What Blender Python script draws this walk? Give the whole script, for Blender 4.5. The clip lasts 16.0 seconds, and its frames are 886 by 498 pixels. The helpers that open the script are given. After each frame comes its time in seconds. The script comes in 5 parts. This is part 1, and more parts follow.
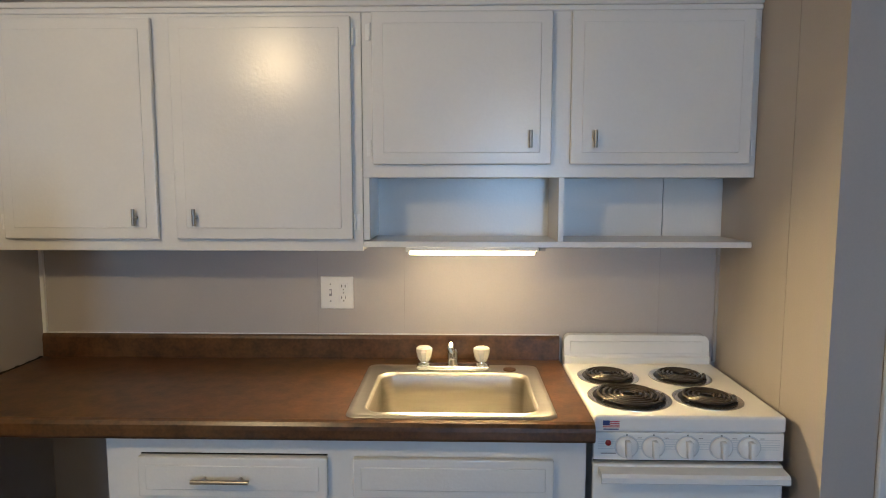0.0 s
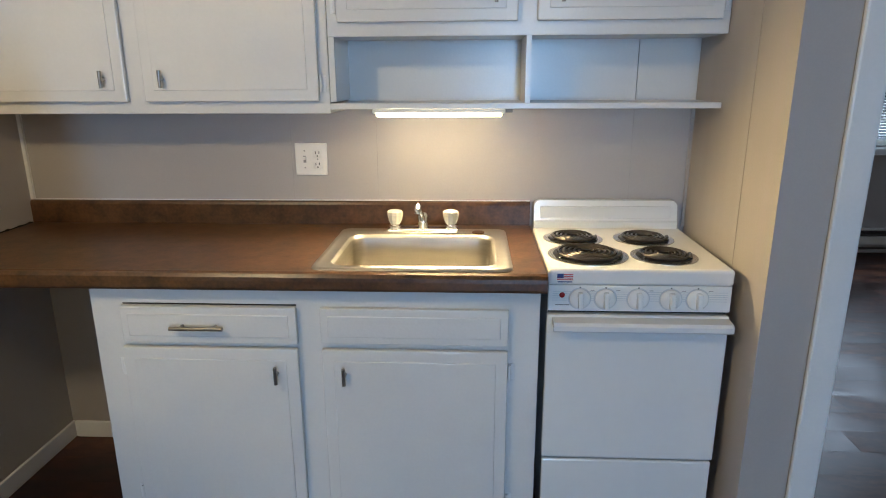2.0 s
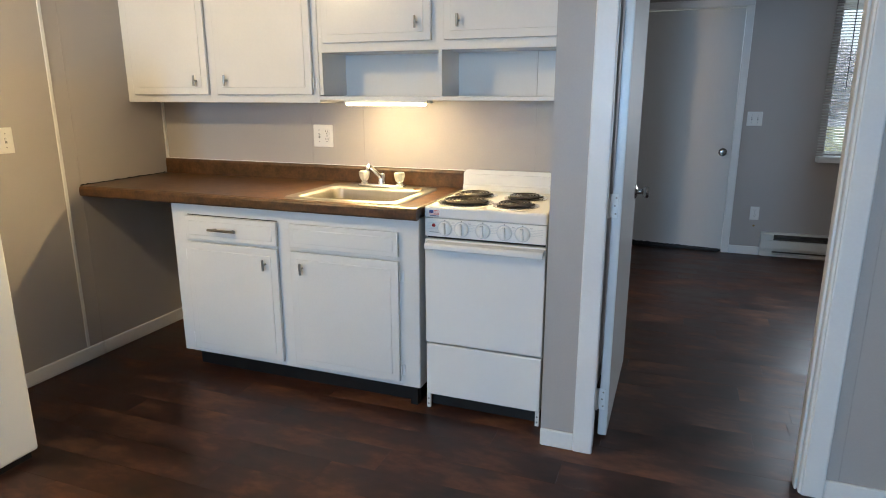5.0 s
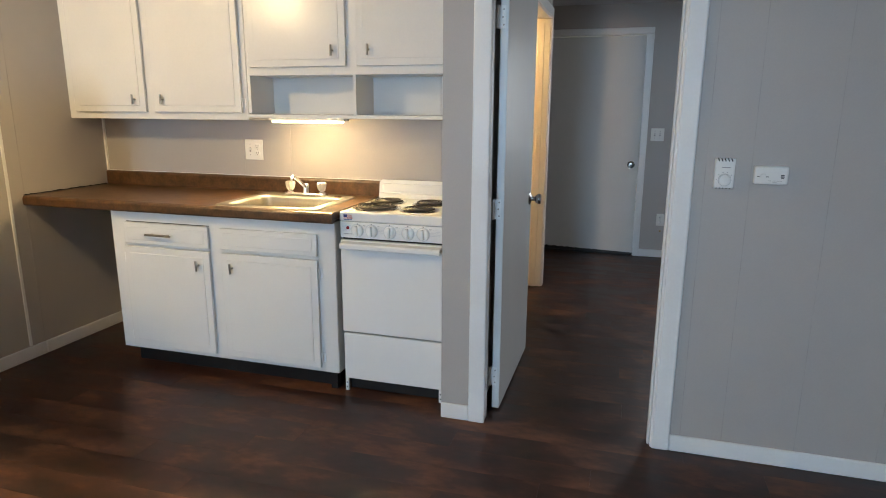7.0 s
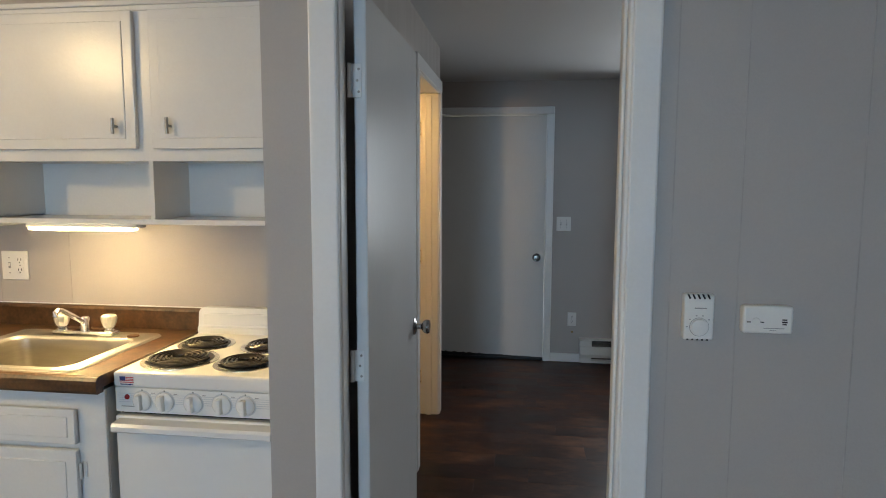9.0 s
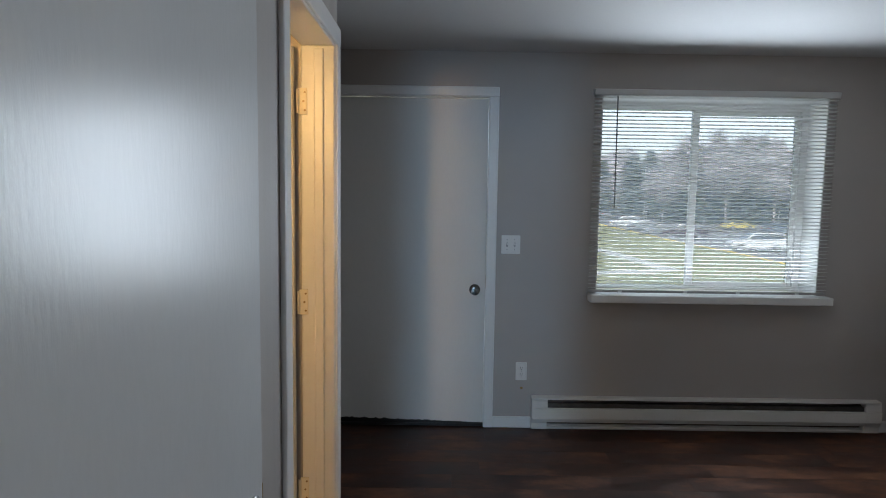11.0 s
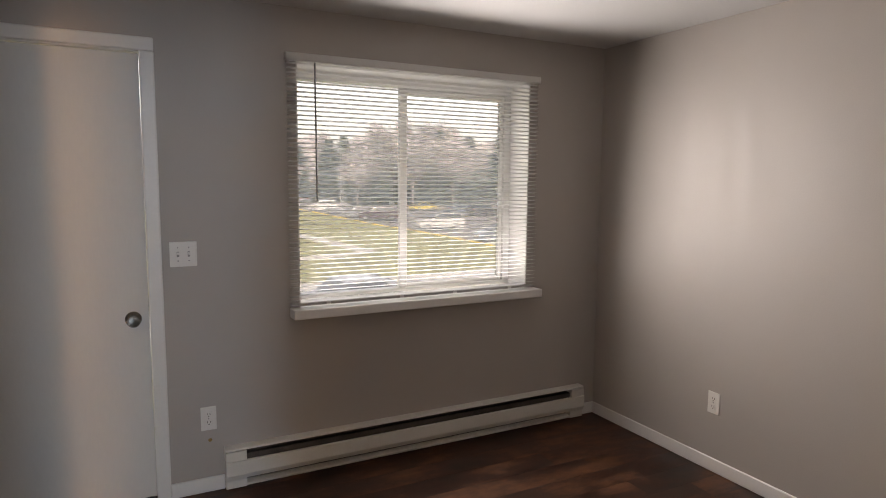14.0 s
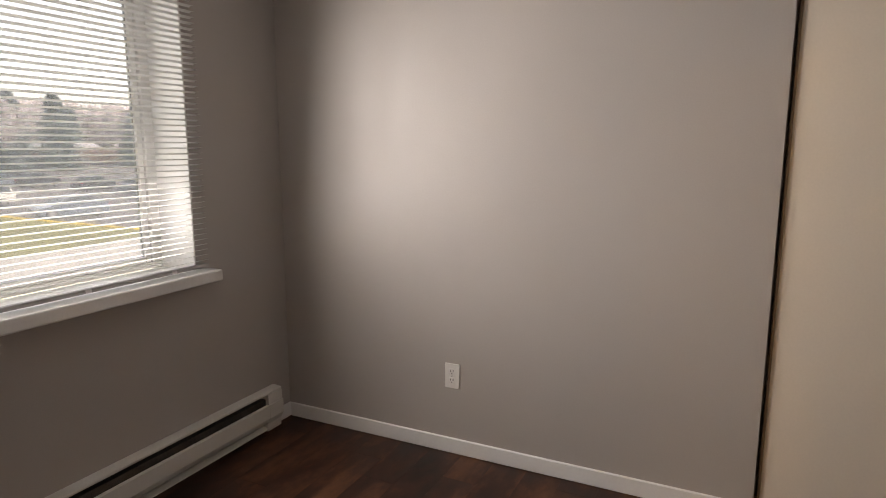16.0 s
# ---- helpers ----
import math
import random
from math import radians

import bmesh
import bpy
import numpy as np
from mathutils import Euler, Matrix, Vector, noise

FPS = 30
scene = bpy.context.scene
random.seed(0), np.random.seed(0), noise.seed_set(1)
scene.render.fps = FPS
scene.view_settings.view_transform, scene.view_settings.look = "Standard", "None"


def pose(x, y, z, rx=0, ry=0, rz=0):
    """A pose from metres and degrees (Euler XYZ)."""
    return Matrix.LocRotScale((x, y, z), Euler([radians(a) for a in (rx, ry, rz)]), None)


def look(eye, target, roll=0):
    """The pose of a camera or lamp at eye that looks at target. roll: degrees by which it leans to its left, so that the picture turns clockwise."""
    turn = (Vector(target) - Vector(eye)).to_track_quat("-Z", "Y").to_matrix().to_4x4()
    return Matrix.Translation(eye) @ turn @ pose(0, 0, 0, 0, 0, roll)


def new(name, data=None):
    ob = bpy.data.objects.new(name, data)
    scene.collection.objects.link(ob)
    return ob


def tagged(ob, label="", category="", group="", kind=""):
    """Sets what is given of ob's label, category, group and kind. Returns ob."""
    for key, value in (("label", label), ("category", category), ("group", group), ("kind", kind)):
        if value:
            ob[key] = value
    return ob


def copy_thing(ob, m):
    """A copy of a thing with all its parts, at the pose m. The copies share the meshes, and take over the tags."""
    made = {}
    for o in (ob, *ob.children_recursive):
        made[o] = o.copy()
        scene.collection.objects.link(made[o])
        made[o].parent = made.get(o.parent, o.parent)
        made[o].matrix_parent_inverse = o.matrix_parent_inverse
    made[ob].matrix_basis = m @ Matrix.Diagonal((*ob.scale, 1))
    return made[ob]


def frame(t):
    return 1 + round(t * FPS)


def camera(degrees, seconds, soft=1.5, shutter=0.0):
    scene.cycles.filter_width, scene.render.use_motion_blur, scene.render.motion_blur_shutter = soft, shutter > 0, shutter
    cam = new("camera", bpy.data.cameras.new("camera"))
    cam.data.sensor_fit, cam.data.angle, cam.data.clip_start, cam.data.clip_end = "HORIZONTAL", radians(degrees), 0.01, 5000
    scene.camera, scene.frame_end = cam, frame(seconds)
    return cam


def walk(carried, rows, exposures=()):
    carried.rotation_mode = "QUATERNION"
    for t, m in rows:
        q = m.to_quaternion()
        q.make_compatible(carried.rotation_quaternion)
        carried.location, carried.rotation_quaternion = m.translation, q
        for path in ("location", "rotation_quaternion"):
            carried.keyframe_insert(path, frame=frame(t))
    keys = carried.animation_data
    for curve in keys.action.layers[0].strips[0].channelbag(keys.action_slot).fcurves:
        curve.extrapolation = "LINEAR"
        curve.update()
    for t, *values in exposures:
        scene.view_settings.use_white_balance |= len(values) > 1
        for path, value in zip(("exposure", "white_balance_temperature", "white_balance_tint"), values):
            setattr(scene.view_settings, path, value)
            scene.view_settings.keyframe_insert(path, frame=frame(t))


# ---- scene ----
cam = camera(70.7, 16.0, soft=1.0)
PATH = [
    (0, (0.249, 0.484, 1.513), (0.2, 2.473, 1.31), -0.0),
    (0.5, (0.252, 0.484, 1.478), (0.201, 2.46, 1.168), 0.0),
    (1, (0.248, 0.473, 1.454), (0.197, 2.432, 1.053), 0.1),
    (1.5, (0.261, 0.452, 1.426), (0.209, 2.393, 0.945), 0.0),
    (2, (0.401, 0.439, 1.416), (0.305, 2.366, 0.886), -0.3),
    (2.5, (0.557, 0.388, 1.376), (0.382, 2.298, 0.812), -0.1),
    (3, (0.72, 0.259, 1.354), (0.481, 2.16, 0.78), -0.1),
    (3.5, (0.955, 0.118, 1.35), (0.613, 2.006, 0.787), -0.2),
    (3.7, (1.064, 0.064, 1.349), (0.641, 1.94, 0.801), -0.2),
    (5.8, (1.76, -0.426, 1.354), (1.058, 1.386, 0.878), 0.2),
    (6, (1.802, -0.476, 1.354), (1.098, 1.334, 0.877), 0.3),
    (6.5, (1.86, -0.529, 1.367), (1.202, 1.298, 0.89), 0.3),
    (7, (1.89, -0.533, 1.38), (1.341, 1.339, 0.938), 0.3),
    (7.5, (1.901, -0.439, 1.399), (1.436, 1.472, 1.037), 0.3),
    (8, (1.908, -0.223, 1.442), (1.497, 1.718, 1.189), 0.3),
    (8.5, (1.871, 0.077, 1.448), (1.522, 2.034, 1.23), 0.3),
    (9, (1.819, 0.431, 1.461), (1.561, 2.404, 1.256), 0.2),
    (9.5, (1.8, 0.819, 1.471), (1.609, 2.8, 1.276), -0.0),
    (11.8, (1.678, 2.169, 1.449), (1.858, 4.154, 1.284), 0.8),
    (12, (1.682, 2.237, 1.446), (1.917, 4.217, 1.288), 0.6),
    (12.5, (1.717, 2.343, 1.476), (2.109, 4.296, 1.3), 0.5),
    (13, (1.766, 2.372, 1.503), (2.337, 4.278, 1.3), 0.5),
    (13.5, (1.8, 2.423, 1.492), (2.52, 4.277, 1.283), 0.5),
    (14, (1.887, 2.562, 1.493), (2.801, 4.327, 1.272), 0.5),
    (14.5, (1.979, 2.753, 1.479), (3.082, 4.402, 1.232), 0.6),
    (15, (2.002, 3.0, 1.442), (3.342, 4.463, 1.187), 0.6),
    (15.5, (2.076, 3.256, 1.388), (3.645, 4.465, 1.113), 0.2),
    (16, (2.181, 3.564, 1.367), (3.954, 4.429, 1.039), -0.0),
]
EXPOSURES = [(0, 2.66, 5600, 9), (0.5, 2.72, 5450, 8), (1.5, 2.88, 5300, 7), (3.5, 3.15, 5500, 6), (6, 3.6, 6100, 7), (7, 3.5, 6250, 7), (8, 3.2, 6250, 6),
             (9, 3.15, 6300, 6), (9.5, 3.38, 6150, 6), (12, 3.5, 5950, 6), (13, 3.75, 7000, 13), (13.5, 3.8, 7550, 17), (14, 3.66, 7950, 19), (14.5, 3.47, 7850, 19), (15.5, 3.42, 7800, 17), (16, 3.75, 7850, 18)]
walk(cam, [(t, look(eye, target, roll)) for t, eye, target, roll in PATH], EXPOSURES)

# ---- world and light ----
world = bpy.data.worlds.new("sky")
scene.world = world
world.use_nodes = True
wn, wl = world.node_tree.nodes, world.node_tree.links
sky = wn.new("ShaderNodeTexSky")
sky.sky_type = "NISHITA"
sky.sun_disc = False
sky.sun_elevation, sky.sun_rotation = radians(38), radians(200)
sky.air_density, sky.dust_density, sky.ozone_density = 1.0, 2.5, 1.0
pale = wn.new("ShaderNodeHueSaturation")
pale.inputs["Saturation"].default_value = 0.45
wl.new(sky.outputs["Color"], pale.inputs["Color"])
wl.new(pale.outputs["Color"], wn["Background"].inputs["Color"])
wn["Background"].inputs["Strength"].default_value = 0.085


def lamp(name, kind, energy, color, m, **size):
    data = bpy.data.lights.new(name, kind)
    data.energy, data.color = energy, color
    if kind == "AREA":
        data.shape, data.size, data.size_y = "RECTANGLE", size["w"], size["h"]
        data.spread = radians(size.get("spread", 180))
    elif kind == "SUN":
        data.angle = size["angle"]
    else:
        data.shadow_soft_size = size["r"]
    ob = new(name, data)
    ob.matrix_world = m
    return ob


lamp("sun", "SUN", 1.4, (1.0, 0.95, 0.88), pose(0, 0, 30, 52, 0, -20), angle=radians(12))
lamp("south_window_light", "AREA", 12.8, (0.42, 0.69, 1.0), pose(1.08, -5.18, 1.42, 90, 0, 0), w=0.66, h=1.3)
# daylight in the opening of the living room's window, behind the blind
lamp("living_window_light", "AREA", 0.36, (0.88, 0.94, 1.0), look((3.34, 5.775, 1.45), (3.34, 4.0, 1.45)), w=1.2, h=1.0)
# added lamp before the blind, fills the room in place of window daylight
lamp("living_window_fill", "AREA", 2.75, (0.90, 0.94, 1.0), look((3.34, 5.548, 1.44), (3.34, 4.0, 1.28)), w=1.25, h=1.0, spread=165)
lamp("ceiling_lamp_light", "POINT", 5.2, (1.0, 0.70, 0.34), pose(-0.78, 0.70, 2.195), r=0.085)
lamp("rear_ceiling_lamp_light", "POINT", 3.5, (1.0, 0.72, 0.40), pose(0.98, -2.40, 2.195), r=0.085)
lamp("under_cabinet_light", "AREA", 3.0, (1.0, 0.66, 0.27), pose(0.29, 2.412, 1.294, -62), w=0.38, h=0.03)
lamp("bathroom_lamp_light", "POINT", 3.0, (1.0, 0.57, 0.19), pose(0.95, 2.87, 1.90), r=0.05)

# ---- materials ----


def material(name, color, rough=0.5, metal=0.0, vary=0.08, scale=6.0, fine=60.0, bump=0.02, stretch=(1, 1, 1), coat=0.0, spec=0.5, dark=None):
    """A surface with broad and fine variation of its colour, and a fine relief."""
    m = bpy.data.materials.new(name)
    m.use_nodes = True
    n, l = m.node_tree.nodes, m.node_tree.links
    b = n["Principled BSDF"]
    b.inputs["Roughness"].default_value, b.inputs["Metallic"].default_value = rough, metal
    b.inputs["Coat Weight"].default_value = coat
    b.inputs["Specular IOR Level"].default_value = spec
    co = n.new("ShaderNodeTexCoord")
    mp = n.new("ShaderNodeMapping")
    mp.inputs["Scale"].default_value = stretch
    l.new(co.outputs["Object"], mp.inputs["Vector"])
    big, small = n.new("ShaderNodeTexNoise"), n.new("ShaderNodeTexNoise")
    big.inputs["Scale"].default_value, small.inputs["Scale"].default_value = scale, fine
    big.inputs["Detail"].default_value, small.inputs["Detail"].default_value = 4, 3
    for t in (big, small):
        l.new(mp.outputs["Vector"], t.inputs["Vector"])
    add = n.new("ShaderNodeMix")
    add.data_type = "FLOAT"
    add.inputs["Factor"].default_value = 0.35
    l.new(big.outputs["Fac"], add.inputs["A"])
    l.new(small.outputs["Fac"], add.inputs["B"])
    ramp = n.new("ShaderNodeValToRGB")
    low = dark or [c * (1 - vary) for c in color]
    high = [min(1, c * (1 + vary)) for c in color]
    ramp.color_ramp.elements[0].position, ramp.color_ramp.elements[1].position = 0.32, 0.68
    ramp.color_ramp.elements[0].color, ramp.color_ramp.elements[1].color = (*low, 1), (*high, 1)
    l.new(add.outputs["Result"], ramp.inputs["Fac"])
    l.new(ramp.outputs["Color"], b.inputs["Base Color"])
    if bump:
        bp = n.new("ShaderNodeBump")
        bp.inputs["Strength"].default_value, bp.inputs["Distance"].default_value = bump, 0.01
        l.new(small.outputs["Fac"], bp.inputs["Height"])
        l.new(bp.outputs["Normal"], b.inputs["Normal"])
    return m


def plain(name, color, rough=0.5, metal=0.0, emit=0.0, glow=None):
    m = bpy.data.materials.new(name)
    m.use_nodes = True
    b = m.node_tree.nodes["Principled BSDF"]
    b.inputs["Base Color"].default_value = (*color, 1)
    b.inputs["Roughness"].default_value, b.inputs["Metallic"].default_value = rough, metal
    if emit:
        b.inputs["Emission Color"].default_value = (*(glow or color), 1)
        b.inputs["Emission Strength"].default_value = emit
    return m


WALL = material("greige_wall_paint", (0.43, 0.40, 0.375), 0.42, vary=0.04, scale=1.7, fine=170, bump=0.05)
wn2, wl2 = WALL.node_tree.nodes, WALL.node_tree.links
sheen, sheen_range = wn2.new("ShaderNodeTexNoise"), wn2.new("ShaderNodeMapRange")
sheen_map = wn2.new("ShaderNodeMapping")
sheen_map.inputs["Scale"].default_value = (9.0, 9.0, 0.6)
sheen.inputs["Scale"].default_value, sheen.inputs["Detail"].default_value = 1.3, 5
sheen_range.inputs["From Min"].default_value, sheen_range.inputs["From Max"].default_value = 0.3, 0.7
sheen_range.inputs["To Min"].default_value, sheen_range.inputs["To Max"].default_value = 0.36, 0.54
wl2.new(wn2["Texture Coordinate"].outputs["Object"], sheen_map.inputs["Vector"])
wl2.new(sheen_map.outputs["Vector"], sheen.inputs["Vector"])
wl2.new(sheen.outputs["Fac"], sheen_range.inputs["Value"])
wl2.new(sheen_range.outputs["Result"], wn2["Principled BSDF"].inputs["Roughness"])
CEIL = material("ceiling_paint", (0.62, 0.62, 0.62), 0.7, vary=0.03, scale=1.5, fine=120, bump=0.08)
TRIM = material("white_trim_paint", (0.78, 0.78, 0.77), 0.32, vary=0.03, scale=5, fine=90, bump=0.04)
CAB = material("white_cabinet_paint", (0.74, 0.735, 0.72), 0.24, vary=0.03, scale=3, fine=110, bump=0.05)
DOORP = material("white_door_paint", (0.72, 0.73, 0.73), 0.27, vary=0.03, scale=2, fine=120, bump=0.04, stretch=(1, 1, 0.25))
ENTRYP = material("white_entry_door_paint", (0.70, 0.70, 0.685), 0.55, vary=0.03, scale=2, fine=120, bump=0.03, stretch=(1, 1, 0.25))
CREAM = material("cream_paint_and_warm_light", (0.80, 0.74, 0.60), 0.5, vary=0.03)
LAMINATE = material("brown_laminate", (0.098, 0.047, 0.018), 0.29, vary=0.4, scale=19, fine=90, bump=0.02, dark=(0.034, 0.0165, 0.0075))
STEEL = material("brushed_steel", (0.50, 0.485, 0.45), 0.38, metal=1.0, vary=0.05, scale=10, fine=160, bump=0.01, stretch=(0.3, 6, 6))
BASIN = material("dull_steel_basin", (0.42, 0.40, 0.36), 0.40, metal=1.0, vary=0.08, scale=10, fine=160, bump=0.006, stretch=(0.5, 0.5, 7))
CHROME = plain("chrome", (0.78, 0.78, 0.78), 0.10, 1.0)
NICKEL = material("brushed_nickel", (0.36, 0.34, 0.31), 0.28, metal=1.0, vary=0.06, scale=30, fine=200, bump=0.01)
KNOBM = plain("worn_steel_knob", (0.42, 0.41, 0.40), 0.24, 1.0)
AGEDKNOB = plain("aged_dark_steel_knob", (0.15, 0.14, 0.13), 0.20, 1.0)
ENAMEL = material("white_enamel", (0.80, 0.80, 0.79), 0.16, vary=0.015, scale=2, fine=40, bump=0.006)
FRIDGE = material("white_fridge_enamel", (0.78, 0.78, 0.76), 0.28, vary=0.02, scale=2, fine=220, bump=0.03)
PLASTIC = material("white_plastic", (0.78, 0.77, 0.74), 0.35, vary=0.02, scale=8, fine=120, bump=0.01)
GREYPL = plain("grey_plastic", (0.16, 0.17, 0.18), 0.4)
BLACK = material("black_enamel", (0.012, 0.012, 0.012), 0.35, vary=0.3, scale=20, fine=150)
DARK = plain("dark_gap", (0.012, 0.011, 0.010), 0.8)
COIL = material("burner_coil", (0.060, 0.052, 0.045), 0.27, metal=0.4, vary=0.35, scale=40, fine=150)
BOWL = material("stained_drip_bowl", (0.020, 0.018, 0.017), 0.3, metal=0.2, vary=0.4, scale=25, fine=120)
PAN = material("worn_drip_pan", (0.66, 0.65, 0.63), 0.26, metal=1.0, vary=0.10, scale=30, fine=150)
ACRYLIC = plain("clear_acrylic", (0.90, 0.86, 0.76), 0.12)
ACRYLIC.node_tree.nodes["Principled BSDF"].inputs["Transmission Weight"].default_value = 0.55
# dark tint put into the panes to dim the bright view outside
GLASS = plain("tinted_window_glass", (0.30, 0.305, 0.31), 0.0)
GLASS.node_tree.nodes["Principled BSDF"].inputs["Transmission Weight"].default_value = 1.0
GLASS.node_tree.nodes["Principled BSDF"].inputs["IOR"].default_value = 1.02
# a translucent veil on the panes puts the far haze into the glass
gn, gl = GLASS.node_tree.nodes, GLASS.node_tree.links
haze_scatter, veil = gn.new("ShaderNodeBsdfTranslucent"), gn.new("ShaderNodeMixShader")
haze_scatter.inputs["Color"].default_value = (0.46, 0.50, 0.55, 1)
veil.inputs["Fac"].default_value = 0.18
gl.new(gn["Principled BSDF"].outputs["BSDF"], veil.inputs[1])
gl.new(haze_scatter.outputs["BSDF"], veil.inputs[2])
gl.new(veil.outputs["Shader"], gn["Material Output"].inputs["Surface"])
VINYL = plain("window_vinyl", (0.80, 0.80, 0.78), 0.35)
SLAT = material("blind_slat_enamel", (0.80, 0.80, 0.79), 0.4, vary=0.02)
# thin slats let some daylight through
sn, sl = SLAT.node_tree.nodes, SLAT.node_tree.links
through_light, slat_mix = sn.new("ShaderNodeBsdfTranslucent"), sn.new("ShaderNodeMixShader")
through_light.inputs["Color"].default_value = (0.8, 0.8, 0.78, 1)
slat_mix.inputs["Fac"].default_value = 0.3
sl.new(sn["Principled BSDF"].outputs["BSDF"], slat_mix.inputs[1])
sl.new(through_light.outputs["BSDF"], slat_mix.inputs[2])
sl.new(slat_mix.outputs["Shader"], sn["Material Output"].inputs["Surface"])
# greyer than the slats: the rail's backlit shade put into its colour
RAIL = material("backlit_rail_enamel", (0.42, 0.41, 0.40), 0.45, vary=0.04)
TUBE = plain("lamp_diffuser", (1, 0.95, 0.85), 0.4, emit=4.6, glow=(1.0, 0.69, 0.32))
RED = plain("red_indicator", (0.35, 0.02, 0.02), 0.25)
NAVY = plain("navy_print", (0.03, 0.05, 0.20), 0.5)
REDP = plain("red_print", (0.50, 0.04, 0.05), 0.5)
PANELINK = plain("pale_grey_print", (0.55, 0.57, 0.60), 0.4)
GREYINK = plain("grey_print", (0.28, 0.28, 0.28), 0.6)
HEATER = material("heater_enamel", (0.70, 0.68, 0.64), 0.35, vary=0.04, scale=4, fine=80)
FIN = material("heater_fins_and_slot_shade", (0.10, 0.09, 0.08), 0.5, metal=0.6, vary=0.4, scale=10, fine=200)
COPPER = plain("tarnished_copper", (0.22, 0.12, 0.06), 0.4, 1.0)
BRASS = plain("dull_brass", (0.35, 0.24, 0.10), 0.35, 1.0)
CLOSETP = material("beige_closet_paint", (0.74, 0.66, 0.56), 0.5, vary=0.04, scale=1.5, fine=120, bump=0.03)
WOODEDGE = material("raw_wood_edge", (0.16, 0.10, 0.055), 0.6, vary=0.2)


def plank_material():
    m = bpy.data.materials.new("dark_wood_plank")
    m.use_nodes = True
    n, l = m.node_tree.nodes, m.node_tree.links
    b = n["Principled BSDF"]
    b.inputs["Specular IOR Level"].default_value = 0.38
    info, co = n.new("ShaderNodeObjectInfo"), n.new("ShaderNodeTexCoord")
    geo = n.new("ShaderNodeNewGeometry")
    shift = n.new("ShaderNodeVectorMath")
    shift.operation = "MULTIPLY_ADD"
    shift.inputs[1].default_value = (17, 9, 5)
    l.new(info.outputs["Random"], shift.inputs[0])
    l.new(geo.outputs["Position"], shift.inputs[2])
    mp = n.new("ShaderNodeMapping")
    mp.inputs["Scale"].default_value = (1.0, 2.0, 1.0)
    l.new(shift.outputs["Vector"], mp.inputs["Vector"])
    grain, cloud = n.new("ShaderNodeTexNoise"), n.new("ShaderNodeTexNoise")
    grain.inputs["Scale"].default_value, grain.inputs["Detail"].default_value, grain.inputs["Roughness"].default_value = 11.0, 7, 0.6
    cloud.inputs["Scale"].default_value, cloud.inputs["Detail"].default_value = 2.9, 4
    l.new(mp.outputs["Vector"], grain.inputs["Vector"])
    l.new(mp.outputs["Vector"], cloud.inputs["Vector"])
    mixf = n.new("ShaderNodeMix")
    mixf.data_type = "FLOAT"
    mixf.inputs["Factor"].default_value = 0.70
    l.new(grain.outputs["Fac"], mixf.inputs["A"])
    l.new(cloud.outputs["Fac"], mixf.inputs["B"])
    tone = n.new("ShaderNodeMath")
    tone.operation = "MULTIPLY_ADD"
    tone.inputs[1].default_value = 0.045
    l.new(info.outputs["Random"], tone.inputs[0])
    l.new(mixf.outputs["Result"], tone.inputs[2])
    ramp = n.new("ShaderNodeValToRGB")
    e = ramp.color_ramp.elements
    e[0].position, e[0].color = 0.36, (0.012, 0.006, 0.004, 1)
    e[1].position, e[1].color = 0.72, (0.165, 0.068, 0.032, 1)
    e.new(0.53).color = (0.044, 0.0165, 0.0098, 1)
    l.new(tone.outputs["Value"], ramp.inputs["Fac"])
    l.new(ramp.outputs["Color"], b.inputs["Base Color"])
    rr = n.new("ShaderNodeMapRange")
    rr.inputs["From Min"].default_value, rr.inputs["From Max"].default_value = 0.36, 0.64
    rr.inputs["To Min"].default_value, rr.inputs["To Max"].default_value = 0.33, 0.48
    l.new(cloud.outputs["Fac"], rr.inputs["Value"])
    l.new(rr.outputs["Result"], b.inputs["Roughness"])
    bp = n.new("ShaderNodeBump")
    bp.inputs["Strength"].default_value, bp.inputs["Distance"].default_value = 0.06, 0.004
    l.new(grain.outputs["Fac"], bp.inputs["Height"])
    l.new(bp.outputs["Normal"], b.inputs["Normal"])
    return m


JOINT = material("joint_in_wall_paint", (0.395, 0.367, 0.343), 0.6, vary=0.15, scale=9, fine=60)
PLANK = plank_material()

# ---- mesh helpers ----


def mesh():
    return bmesh.new()


def box(bm, x0, x1, y0, y1, z0, z1, bevel=0.0, seg=2):
    r = bmesh.ops.create_cube(bm, size=1.0)
    vs = r["verts"]
    for v in vs:
        v.co = Vector((x0 + (v.co.x + 0.5) * (x1 - x0), y0 + (v.co.y + 0.5) * (y1 - y0), z0 + (v.co.z + 0.5) * (z1 - z0)))
    if bevel:
        es = {e for v in vs for e in v.link_edges}
        bmesh.ops.bevel(bm, geom=list(es), offset=bevel, segments=seg, affect="EDGES", profile=0.5, clamp_overlap=True)
    return bm


def rod(bm, a, b, r0, r1=None, seg=16, caps=True):
    a, b = Vector(a), Vector(b)
    m = Matrix.Translation((a + b) / 2) @ (b - a).to_track_quat("Z", "Y").to_matrix().to_4x4()
    bmesh.ops.create_cone(bm, cap_ends=caps, segments=seg, radius1=r0, radius2=r0 if r1 is None else r1, depth=(b - a).length, matrix=m)
    return bm


